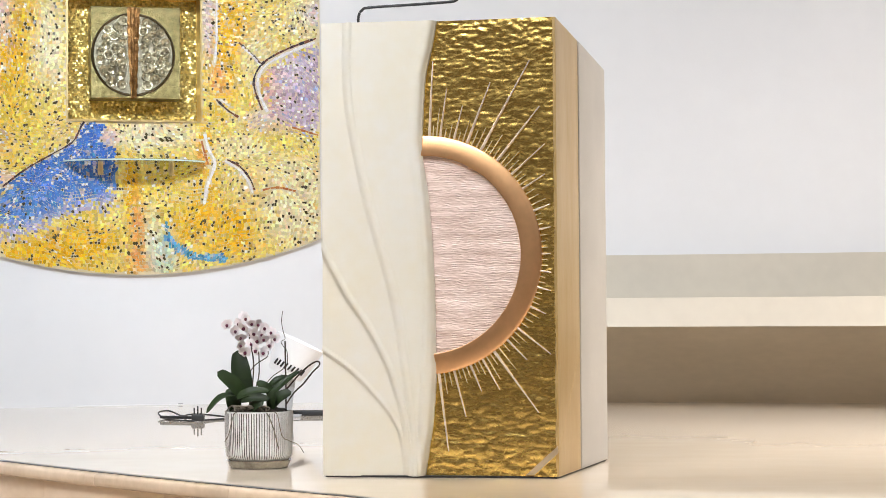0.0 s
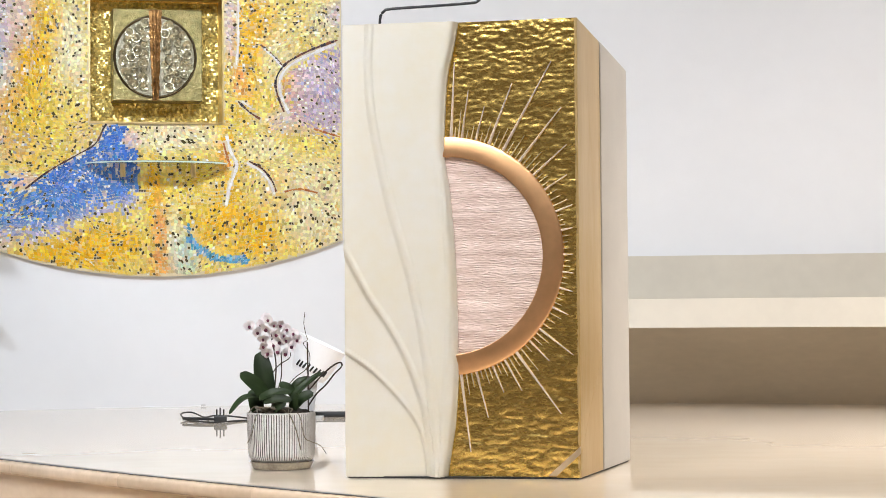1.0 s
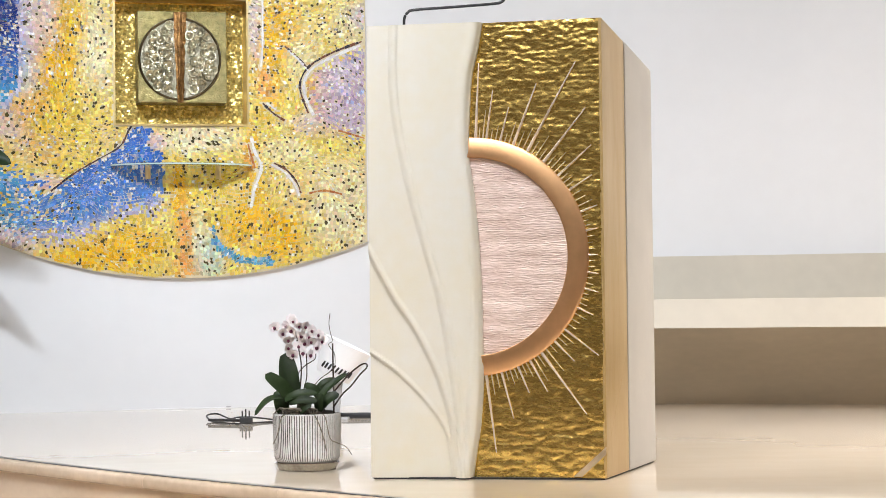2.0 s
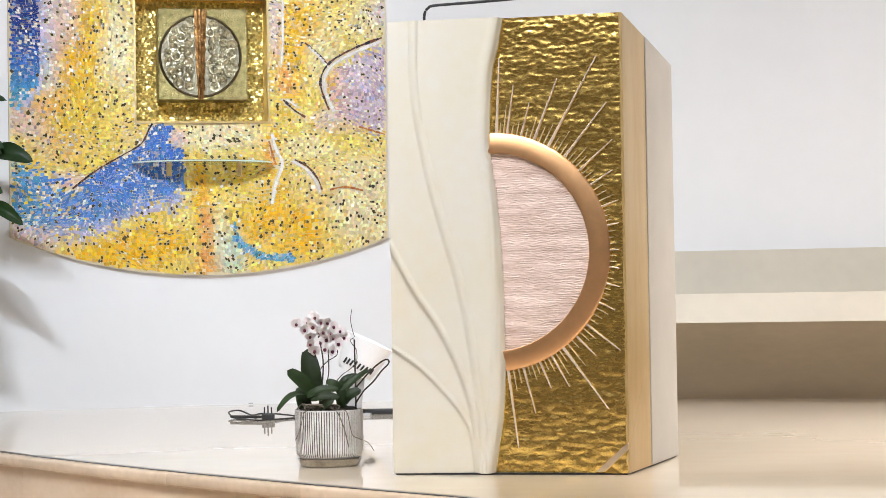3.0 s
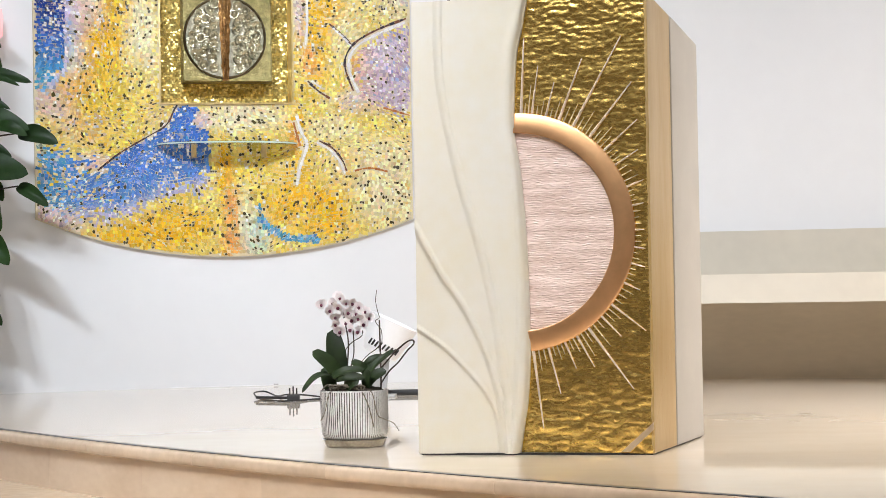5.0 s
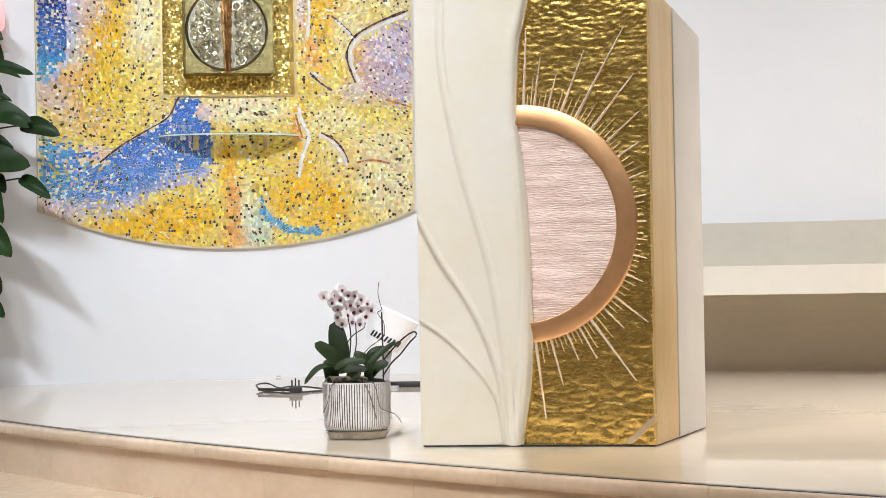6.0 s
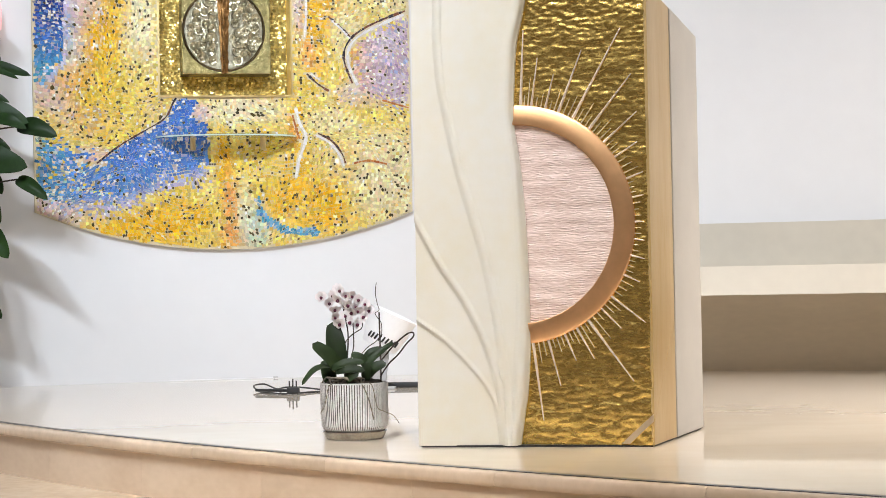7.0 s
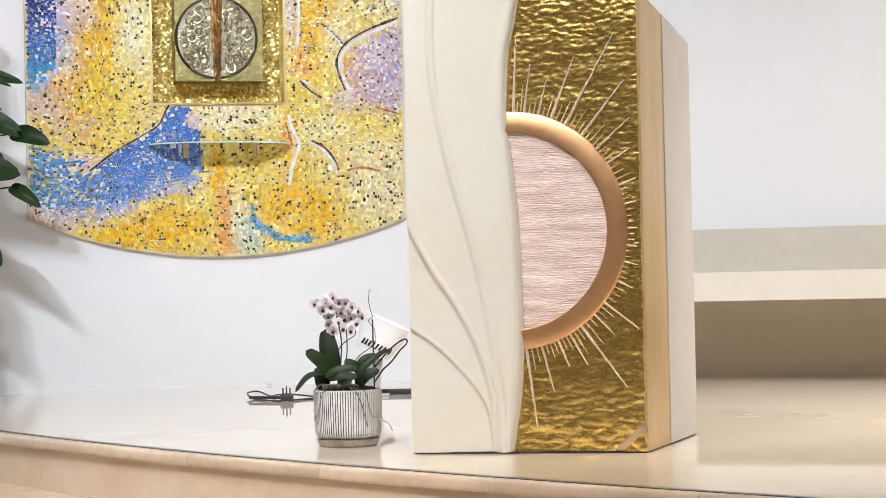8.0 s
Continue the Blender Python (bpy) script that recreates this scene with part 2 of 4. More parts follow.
bench = thing("bench", Matrix.Translation(apse(BENCH_A, RW, 0)), "long pale stone bench built along the curved apse wall", "bench")


def on_bench(name, bm, material, label=""):
    for v in bm.verts:
        v.co -= apse(BENCH_A, RW, 0)
    return part(name, bm, material, bench, label, True)


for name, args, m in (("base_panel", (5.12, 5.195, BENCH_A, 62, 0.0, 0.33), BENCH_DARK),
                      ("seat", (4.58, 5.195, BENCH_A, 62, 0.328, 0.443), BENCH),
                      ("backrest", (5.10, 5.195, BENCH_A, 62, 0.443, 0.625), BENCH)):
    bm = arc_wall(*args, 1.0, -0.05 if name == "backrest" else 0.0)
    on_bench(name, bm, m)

# ---- mosaic ----
MOS_A = -14.2          # bearing of the mosaic's middle
MOS_W, MOS_TOP, MOS_LOW, MOS_R = 0.808, 2.05, 0.557, 2.13
FACE = RW - 0.025      # radius of the mosaic's face


def on_wall(s, z, proud=0.0):
    """A point on the wall, s metres to the right of the mosaic's middle."""
    return apse(MOS_A + math.degrees(s / RW), RW - proud, z)


def wall_frame(s, z, proud=0.0):
    """A frame on the wall: x to the right, y out of it, z up."""
    return Matrix.Translation(on_wall(s, z, proud)) @ pose(0, 0, 0, 0, 0, 180 - (MOS_A + math.degrees(s / RW)))


def mosaic_low(s):
    s = s - 0.02
    return MOS_LOW + MOS_R - math.sqrt(MOS_R ** 2 - s * s)


def du(x, y):
    """Design grid to metres along and up the mosaic."""
    return (x - 232) / 420, 1.218 - (y + 0.0078 * (x - 232) - 213) / 414


GLASS = {
    "gold": (0.77, 0.535, 0.06), "straw": (0.82, 0.65, 0.20), "cream": (0.86, 0.76, 0.49), "amber": (0.83, 0.445, 0.008), "orange": (0.80, 0.36, 0.09),
    "olive": (0.085, 0.065, 0.018), "tan": (0.74, 0.56, 0.33), "pink": (0.72, 0.52, 0.44), "mauve": (0.46, 0.34, 0.44), "lilac": (0.62, 0.52, 0.60),
    "rust": (0.40, 0.13, 0.04), "blue": (0.045, 0.15, 0.50), "navy": (0.014, 0.04, 0.22), "sky": (0.20, 0.37, 0.66), "teal": (0.07, 0.33, 0.47),
    "aqua": (0.45, 0.66, 0.62), "white": (0.90, 0.89, 0.86), "black": (0.03, 0.028, 0.04),
}


def glass(name, source):
    """Glass whose colour each piece brings along, with streaks and a wavy gloss."""
    m = bpy.data.materials.new(name)
    m.use_nodes = True
    n, link = m.node_tree.nodes, m.node_tree.links.new
    b = n["Principled BSDF"]
    if source == "piece":
        src = n.new("ShaderNodeAttribute")
        src.attribute_name = "tint"
    else:
        src = n.new("ShaderNodeObjectInfo")
    co, t, w = n.new("ShaderNodeTexCoord"), n.new("ShaderNodeTexNoise"), n.new("ShaderNodeTexNoise")
    span, hsv, bp = n.new("ShaderNodeMapRange"), n.new("ShaderNodeHueSaturation"), n.new("ShaderNodeBump")
    for tex, size in ((t, 150), (w, 70)):
        tex.inputs["Scale"].default_value, tex.inputs["Detail"].default_value = size, 3
        link(co.outputs["Object"], tex.inputs["Vector"])
    span.inputs["To Min"].default_value, span.inputs["To Max"].default_value = 0.82, 1.14
    link(t.outputs["Fac"], span.inputs["Value"])
    link(span.outputs["Result"], hsv.inputs["Value"])
    link(src.outputs["Color"], hsv.inputs["Color"])
    link(hsv.outputs["Color"], b.inputs["Base Color"])
    b.inputs["Roughness"].default_value = 0.26
    bp.inputs["Strength"].default_value, bp.inputs["Distance"].default_value = 0.2, 0.004
    link(w.outputs["Fac"], bp.inputs["Height"])
    link(bp.outputs["Normal"], b.inputs["Normal"])
    return m


TESSERA, TESSERA_SINGLE = glass("mosaic_glass", "piece"), glass("single_mosaic_glass", "object")
GROUT = mat("grout", (0.70, 0.60, 0.40), 0.9, vary=0.15, scale=20)


def inside(p, poly):
    x, y, hit = p[0], p[1], False
    for (x0, y0), (x1, y1) in zip(poly, poly[1:] + poly[:1]):
        if (y0 > y) != (y1 > y) and x < x0 + (y - y0) * (x1 - x0) / (y1 - y0):
            hit = not hit
    return hit


def near(p, line):
    best = 1e9
    q = Vector(p)
    for a, b in zip(line, line[1:]):
        a, b = Vector(a), Vector(b)
        t = max(0, min(1, (q - a).dot(b - a) / (b - a).length_squared))
        best = min(best, (q - a - t * (b - a)).length)
    return best


ROBE = [(-108, 296), (-65, 300), (0, 336), (44, 304), (92, 277), (126, 256), (140, 226), (152, 214), (189, 213), (184, 232), (172, 252), (176, 262), (202, 258),
        (203, 362), (150, 372), (112, 384), (71, 404), (35, 420), (-20, 424), (-70, 402), (-108, 376)]
DEEP = [(-110, -460), (-52, -460), (-50, 132), (-58, 164), (-80, 188), (-110, 206)]
ROCK = [(580, 72), (516, 94), (470, 130), (466, 168), (482, 205), (540, 226), (580, 240)]
# soft colour patches on the field: middle, half width, half height, strength
PATCHES = {
    "cream": [(262, 240, 70, 24, 0.9), (80, 110, 30, 110, 0.8), (520, 330, 90, 50, 0.7), (540, 400, 60, 40, 0.7), (450, 90, 40, 50, 0.5), (420, 260, 50, 20, 0.5), (560, 30, 50, 40, 0.6)],
    "pink": [(-70, 212, 44, 30, 1.0), (-22, 50, 42, 100, 1.0), (-20, 258, 50, 26, 0.6), (-84, 420, 60, 34, 1.0), (188, 246, 18, 16, 0.9), (-4, 322, 34, 16, 0.7), (110, 238, 30, 18, 0.5), (480, 214, 44, 18, 0.7)],
    "lilac": [(-42, 20, 16, 140, 0.8), (480, 200, 30, 14, 0.8), (-60, 404, 40, 14, 0.7), (372, 40, 12, 60, 0.8), (575, 16, 30, 22, 0.8), (300, -90, 80, 50, 0.6)],
    "amber": [(16, 130, 34, 60, 0.9), (-20, 200, 50, 28, 0.7), (-4, 254, 40, 34, 0.6), (40, 44, 26, 50, 0.7), (80, 452, 90, 26, 0.9), (150, 428, 60, 30, 0.8), (230, 340, 13, 60, 1.0), (360, 350, 24, 50, 0.9), (362, 262, 15, 34, 1.0)],
    "gold": [(60, 210, 80, 60, 0.7), (300, 330, 50, 60, 0.6), (480, 180, 50, 50, 0.3)],
}
PATCHES["amber"] += [(325, 400, 40, 30, 0.8), (412, 400, 40, 40, 0.9), (450, 330, 26, 30, 0.4), (400, 90, 24, 80, 0.9), (420, 30, 34, 40, 0.7), (400, 440, 60, 16, 0.5)]
PATCHES["orange"] = [(240, 420, 12, 70, 1.0), (244, 470, 26, 24, 0.8), (386, 140, 15, 26, 0.9), (358, 276, 9, 22, 0.7), (470, 150, 16, 24, 0.6), (-30, 180, 30, 20, 0.4)]
PATCHES["cream"] += [(268, 425, 16, 60, 0.8)]
PATCHES["aqua"] = [(266, 440, 12, 60, 0.3), (290, 450, 20, 40, 0.7), (-42, 120, 8, 40, 0.5)]
PATCHES["teal"] = [(-100, 300, 16, 20, 0.6)]
STROKES = [
    ("white", 3.8, [(580, 62), (516, 88), (476, 110), (459, 134), (461, 162), (477, 198)]),
    ("black", 3.2, [(580, 57), (514, 81), (470, 106), (452, 134), (454, 160), (468, 196)]),
    ("black", 3.0, [(424, 72), (446, 90), (466, 112)]), ("white", 3.0, [(430, 78), (450, 96), (468, 118)]),
    ("black", 3.2, [(383, 174), (402, 192), (424, 206)]), ("white", 2.8, [(390, 174), (410, 188)]),
    ("white", 4.0, [(362, 236), (368, 262), (380, 288), (366, 330), (360, 362)]),
]
STROKES += [
    ("rust", 3.2, [(356, 248), (363, 275), (370, 296)]),
    ("white", 3.4, [(398, 284), (420, 296), (438, 316), (449, 342)]), ("black", 2.6, [(402, 281), (426, 294), (444, 316), (452, 338)]),
    ("rust", 3.2, [(466, 335), (494, 330), (528, 337)]), ("white", 3.0, [(384, -60), (384, 60), (380, 112)]),
    ("teal", 7.5, [(292, 418), (310, 440), (344, 455), (394, 456)]), ("teal", 4.5, [(290, 398), (296, 418), (310, 434)]),
    ("black", 2.4, [(2, 335), (44, 303), (92, 275), (126, 254), (142, 224), (152, 214)]),
    ("rust", 2.6, [(520, 222), (575, 238)]), ("lilac", 5.0, [(-49, -300), (-48, 132), (-56, 164), (-80, 188)]),
]
LINES = ("white", "black", "rust")      # laid as strings of longer pieces
ACCENTS = {"warm": ("gold", "straw", "tan", "cream", "amber"), "cool": ("sky", "blue", "lilac", "teal", "tan"), "dusk": ("pink", "lilac", "tan", "mauve", "sky")}
rng = random.Random(11)


def blend(a, b, t):
    return [p + (q - p) * t for p, q in zip(a, b)]


def tone(s, z):
    """The colour of a piece at its place, and how often its kind is a bright or a dark chip."""
    x, y = s * 420 + 232, 213 - (z - 1.218) * 414
    y -= 0.0078 * (x - 232)
    for kind, w, line in STROKES:
        if near((x, y), line) < w:
            return None if kind in LINES else (blend(GLASS[kind], GLASS["sky"], rng.random() * 0.5), 0.03, 0.02, "cool")
    ragged = 1.5 if y < 330 and x > 0 else 9
    p = (x + rng.gauss(0, ragged), y + rng.gauss(0, ragged))
    if inside(p, ROBE):
        c = blend(GLASS["blue"], GLASS["sky"], max(0, min(0.6, (y - 270) / 260 + 0.25 * noise.noise(Vector((x / 40, y / 16, 1))))))
        low = 424 - 0.36 * max(0, x - 35)
        c = blend(c, GLASS["lilac"], max(0, min(0.8, 1 - (low - y) / 34)))
        c = blend(c, GLASS["teal"], max(0, min(0.6, (-20 - x) / 110)))
        if x < 30 and rng.random() < 0.18:
            c = GLASS[rng.choice(("tan", "gold", "aqua"))]
        return c, 0.07, 0.03, "cool"
    p = (x + rng.gauss(0, 3), y + rng.gauss(0, 3))
    if inside(p, DEEP):
        c = blend(GLASS["navy"], GLASS["blue"], max(0, min(1, (y - 55) / 80)))
        c = blend(c, GLASS["teal"], max(0, min(0.8, (y - 112) / 80)))
        return c, 0.12, 0.02, "cool"
    if inside((x + rng.gauss(0, 7), y + rng.gauss(0, 7)), ROCK):
        c = blend(GLASS["mauve"], GLASS["lilac"], max(0, min(1, 0.45 + 0.7 * noise.noise(Vector((x / 30, y / 30, 6))))))
        return blend(c, GLASS["orange"], 0.5 * max(0, 1 - (x - 474) / 40)), 0.07, 0.06, "dusk"
    c, mood, bright = GLASS["straw"], "warm", 0.018
    c = blend(c, GLASS["gold"], max(0, min(0.8, 0.4 + 0.9 * noise.noise(Vector((x / 46, y / 46, 3))))))
    for kind, spots in PATCHES.items():
        for bx, by, rx, ry, force in spots:
            d = ((x - bx) / rx) ** 2 + ((y - by) / ry) ** 2
            if d < 4:
                t = force * math.exp(-0.55 * d ** 2) * rng.uniform(0.8, 1.3)
                c = blend(c, GLASS[kind], min(1, t))
                if t > 0.45 and kind in ("pink", "lilac"):
                    mood, bright = "dusk", 0.06
    return c, bright, 0.09, mood


NICHE = (*du(115, 218), *du(357, -12))      # left, bottom, right, top of the niche
mosaic = thing("mosaic", wall_frame(0, MOS_LOW), "large gold and blue glass mosaic panel hung on the curved wall", "mosaic")
TO_MOSAIC = mosaic.matrix_basis.inverted()

# backing with its niche cut through
bm = bmesh.new()
cols = 64
edge_s = sorted({-MOS_W + 2 * MOS_W * i / cols for i in range(cols + 1)} | {NICHE[0], NICHE[2]})
for a, b in zip(edge_s, edge_s[1:]):
    bands = [(None, NICHE[1]), (NICHE[3], MOS_TOP)] if NICHE[0] - 1e-6 <= a and b <= NICHE[2] + 1e-6 else [(None, MOS_TOP)]
    for lo, hi in bands:
        q = [(a, lo if lo else mosaic_low(a)), (b, lo if lo else mosaic_low(b)), (b, hi), (a, hi)]
        vs = [[bm.verts.new(TO_MOSAIC @ on_wall(s, z, d)) for s, z in q] for d in (0.002, 0.025)]
        bm.faces.new(vs[0])
        bm.faces.new(vs[1])
        for j in range(4):
            bm.faces.new((vs[0][j], vs[0][(j + 1) % 4], vs[1][(j + 1) % 4], vs[1][j]))
bmesh.ops.remove_doubles(bm, verts=bm.verts, dist=1e-5)
part("backing", bm, GROUT, mosaic)

# glass pieces, laid in wavering rows, uneven and a little tilted
verts, faces, tints = [], [], []
TW, TH = 0.0119, 0.0112
picked = []


def waver(s, z):
    a = noise.noise(Vector((s * 3.1, z * 3.1, 0.3))) + 0.4 * noise.noise(Vector((s * 8, z * 8, 4)))
    b = noise.noise(Vector((s * 2.7, z * 2.7, 7.3))) + 0.4 * noise.noise(Vector((s * 9, z * 9, 2)))
    return s + 0.045 * a, z + 0.065 * b


def lay(corners, colour):
    """One piece: four corners on the wall as (s, z, height over the wall)."""
    base = len(verts)
    verts.extend(TO_MOSAIC @ on_wall(s, z, 0.0255) for s, z, h in corners)
    verts.extend(TO_MOSAIC @ on_wall(s, z, h) for s, z, h in corners)
    faces.append((base + 4, base + 5, base + 6, base + 7))
    faces.extend((base + j, base + (j + 1) % 4, base + 4 + (j + 1) % 4, base + 4 + j) for j in range(4))
    tints.extend([*colour, 1.0] * 20)


z = MOS_LOW - 0.12
while z < MOS_TOP + 0.12:
    s = -MOS_W - 0.12 + rng.random() * 0.015
    while s < MOS_W + 0.12:
        w = TW * rng.uniform(0.66, 1.25)
        h = TH * rng.uniform(0.88, 1.1)
        sc, zc = waver(s + w / 2, z)
        if abs(sc) + w / 2 < MOS_W - 0.002 and zc - TH / 2 > mosaic_low(sc) + 0.002 and zc < MOS_TOP - TH and not (
                NICHE[0] - w / 2 < sc < NICHE[2] + w / 2 and NICHE[1] - TH / 2 < zc < NICHE[3] + TH / 2):
            found = tone(sc, zc)
            if found is None:
                s += w
                continue
            colour, bright, dark, mood = found
            chance, cut_w, cut_h, rough_cut = rng.random(), w, h, 0.0012
            turn, tx, tz = rng.gauss(0, 0.22), rng.gauss(0, 0.09), rng.gauss(0, 0.09)
            if chance < dark:
                colour, cut_w, cut_h, turn = blend(GLASS["olive"], GLASS["black"], rng.random() * 0.5), 0.0086, 0.0080, rng.gauss(0, 0.6)
                rough_cut = 0.0007
            elif chance < dark + bright:
                colour, cut_w, cut_h = GLASS["white"], w * 0.68, h * 0.72
            else:
                if rng.random() < 0.3:
                    colour = blend(colour, GLASS[rng.choice(ACCENTS[mood])], rng.uniform(0.2, 0.65))
                light = math.exp(rng.gauss(0, 0.19))
                colour = [min(0.92, q * light * math.exp(rng.gauss(0, 0.05))) for q in colour]
            quad = []
            for ex, ez in ((-1, -1), (1, -1), (1, 1), (-1, 1)):
                dx = ex * (cut_w / 2 - 0.0002) + rng.gauss(0, rough_cut)
                dz = ez * (cut_h / 2 - 0.0002) + rng.gauss(0, rough_cut)
                ps, pz = waver(s + w / 2 + dx - turn * dz, z + dz + turn * dx)
                quad.append((ps - sc, pz - zc))
            if -0.30 < sc < 0.34 and 0.865 < zc < 0.985 and len(picked) < 290:
                picked.append((sc, zc, cut_w, cut_h, math.atan2(quad[1][1] - quad[0][1], quad[1][0] - quad[0][0]), tx, tz, colour))
            else:
                lay([(sc + dx, zc + dz, 0.0288 + tx * dx + tz * dz) for dx, dz in quad], colour)
        s += w
    z += TH
for kind, half, line in STROKES:
    if kind not in LINES:
        continue
    way = [Vector(du(p.x, p.y)) for p in smooth_line([(x, y, 0) for x, y in line], 24)]
    run = 0.0
    length = rng.uniform(0.010, 0.022)
    first = way[0]
    for p, q in zip(way, way[1:]):
        run += (q - p).length
        if run >= length:
            d = (q - first).normalized()
            n = Vector((-d.y, d.x)) * (half / 420 * rng.uniform(0.4, 0.85))
            a0, a1 = first + d * 0.0004, q - d * 0.0004
            shade = blend(GLASS[kind], GLASS["rust" if kind == "black" else "lilac" if kind == "white" else "orange"], rng.random() ** 2 * 0.5)
            if max(a0.x, a1.x) < MOS_W - 0.004:
                lay([(c.x, c.y, 0.0296) for c in (a0 - n, a1 - n * 0.9, a1 + n, a0 + n * 0.9)], shade)
            first, run, length = q, 0.0, rng.uniform(0.010, 0.022)
me = bpy.data.meshes.new("tesserae")
me.from_pydata([tuple(v) for v in verts], [], faces)
me.materials.append(TESSERA)
me.attributes.new("tint", "FLOAT_COLOR", "CORNER").data.foreach_set("color", tints)
tesserae = new("tesserae", me)
tesserae.parent = mosaic
tagged(tesserae, "thousands of small uneven glass mosaic pieces", kind="stuff")

# the sanctuary niche
niche = thing("tabernacle", wall_frame((NICHE[0] + NICHE[2]) / 2, NICHE[1], 0.013), "gold tabernacle box with a round silvered door in a gilded niche", "tabernacle")
NW, NH = (NICHE[2] - NICHE[0]) / 2, NICHE[3] - NICHE[1]
GILT = mat("gilded_tesserae", (0.68, 0.53, 0.17), 0.34, 0.75, vary=0.2, scale=30, island=0.3)
DOOR = mat("antique_silver_gilt", (0.26, 0.215, 0.09), 0.32, 0.9, vary=0.3, scale=40, bump=0.7, bump_scale=190)
RELIEF = mat("silver_relief", (0.42, 0.38, 0.26), 0.28, 0.95, vary=0.3, scale=40, bump=0.4, bump_scale=60)
BAR = mat("bronze_bar", (0.27, 0.14, 0.05), 0.38, 1.0, vary=0.35, scale=40, bump=0.6, bump_scale=120)
BRONZE = mat("dark_bronze", (0.10, 0.075, 0.04), 0.35, 0.9, vary=0.2)
PLATE = mat("dull_silver", (0.36, 0.33, 0.24), 0.3, 0.85, vary=0.3, scale=40, bump=0.5, bump_scale=80)
bm = bmesh.new()
for x0, x1, z0, z1 in ((-NW, -NW + 0.008, 0, NH), (NW - 0.008, NW, 0, NH), (-NW + 0.008, NW - 0.008, 0, 0.008), (-NW + 0.008, NW - 0.008, NH - 0.008, NH)):
    b2 = block(x0, x1, -NICHE_DEEP - 0.012, 0.026, z0, z1)
    me = bpy.data.meshes.new("tmp")
    b2.to_mesh(me)
    b2.free()
    bm.from_mesh(me)
part("frame", bm, BRASS, niche, "thin brass frame")
part("back_plate", block(-NW + 0.008, NW - 0.008, -NICHE_DEEP - 0.012, -NICHE_DEEP, 0.008, NH - 0.008), GOLD, niche)
# gilded pieces on the back plate
bm = bmesh.new()
r2 = random.Random(5)
zz = 0.014
while zz < NH - 0.02:
    xx = -NW + 0.011
    while xx < NW - 0.02:
        w = r2.uniform(0.008, 0.013)
        a, b = r2.gauss(0, 0.3), r2.gauss(0, 0.3)
        c = Vector((xx + w / 2, 0.004 - NICHE_DEEP, zz + 0.006))
        vs = []
        for ex, ez in ((-1, -1), (1, -1), (1, 1), (-1, 1)):
            dx, dz = ex * (w / 2 - 0.0005), ez * 0.0047 + r2.gauss(0, 0.0006)
            vs.append(bm.verts.new(c + Vector((dx, a * dx + b * dz, dz))))
        lo = [bm.verts.new((v.co.x, -NICHE_DEEP, v.co.z)) for v in vs]
        bm.faces.new(vs)
        for j in range(4):
            bm.faces.new((lo[j], lo[(j + 1) % 4], vs[(j + 1) % 4], vs[j]))
        xx += w
    zz += 0.0104
tagged(part("gilded_tesserae", bm, GILT, niche, "small uneven gilded glass pieces"), kind="stuff")
# box: face 0.378 wide; door circle
bx0, bz0 = du(158, 177)
bx1, bz1 = du(317, 14)
mid = (NICHE[0] + NICHE[2]) / 2
# the frame's x runs to the left when seen from the nave, so mirror it
bx0, bx1 = mid - bx1, mid - bx0
bz0, bz1 = bz0 - NICHE[1], bz1 - NICHE[1]
BOX_Y = 0.13 - NICHE_DEEP
part("box", block(bx0, bx1, 0.006 - NICHE_DEEP, BOX_Y, bz0, bz1, 0.002), DOOR, niche, "hammered silver-gilt box")
dcx, dcz = du(233, 99)
dcx, dcz = mid - dcx, dcz - NICHE[1]
DR = 0.172


def disc_ring(cx, cz, r, thick, y, sides=40, minor=8):
    bm = bmesh.new()
    rings = []
    for k in range(sides):
        a = 2 * math.pi * k / sides
        rings.append([bm.verts.new((cx + (r + thick * math.cos(b)) * math.cos(a), y + thick * math.sin(b), cz + (r + thick * math.cos(b)) * math.sin(a)))
                      for b in (2 * math.pi * j / minor for j in range(minor))])
    for k in range(sides):
        p, q = rings[k], rings[(k + 1) % sides]
        for j in range(minor):
            bm.faces.new((p[j], p[(j + 1) % minor], q[(j + 1) % minor], q[j]))
    return bm


part("door_rim", disc_ring(dcx, dcz, DR, 0.006, BOX_Y, 64), BRONZE, niche, "dark bronze ring round the door", True)
bm = lathe([(DR - 0.004, 0.0), (DR - 0.004, 0.0016), (0.001, 0.0018)], 48)
bmesh.ops.transform(bm, matrix=Matrix.Translation((dcx, BOX_Y - 0.0004, dcz)) @ pose(0, 0, 0, -90, 0, 0), verts=bm.verts)
part("door_plate", bm, PLATE, niche, "dull silver round door", True)
r3 = random.Random(3)
spots = []
tries = 0
while len(spots) < 80 and tries < 9000:
    tries += 1
    a, r = r3.uniform(0, 6.283), math.sqrt(r3.random()) * (DR - 0.022)
    p = (r * math.cos(a), r * math.sin(a))
    if abs(p[0]) > 0.040 and all(math.hypot(p[0] - q[0], p[1] - q[1]) > 0.0295 for q in spots):
        spots.append(p)
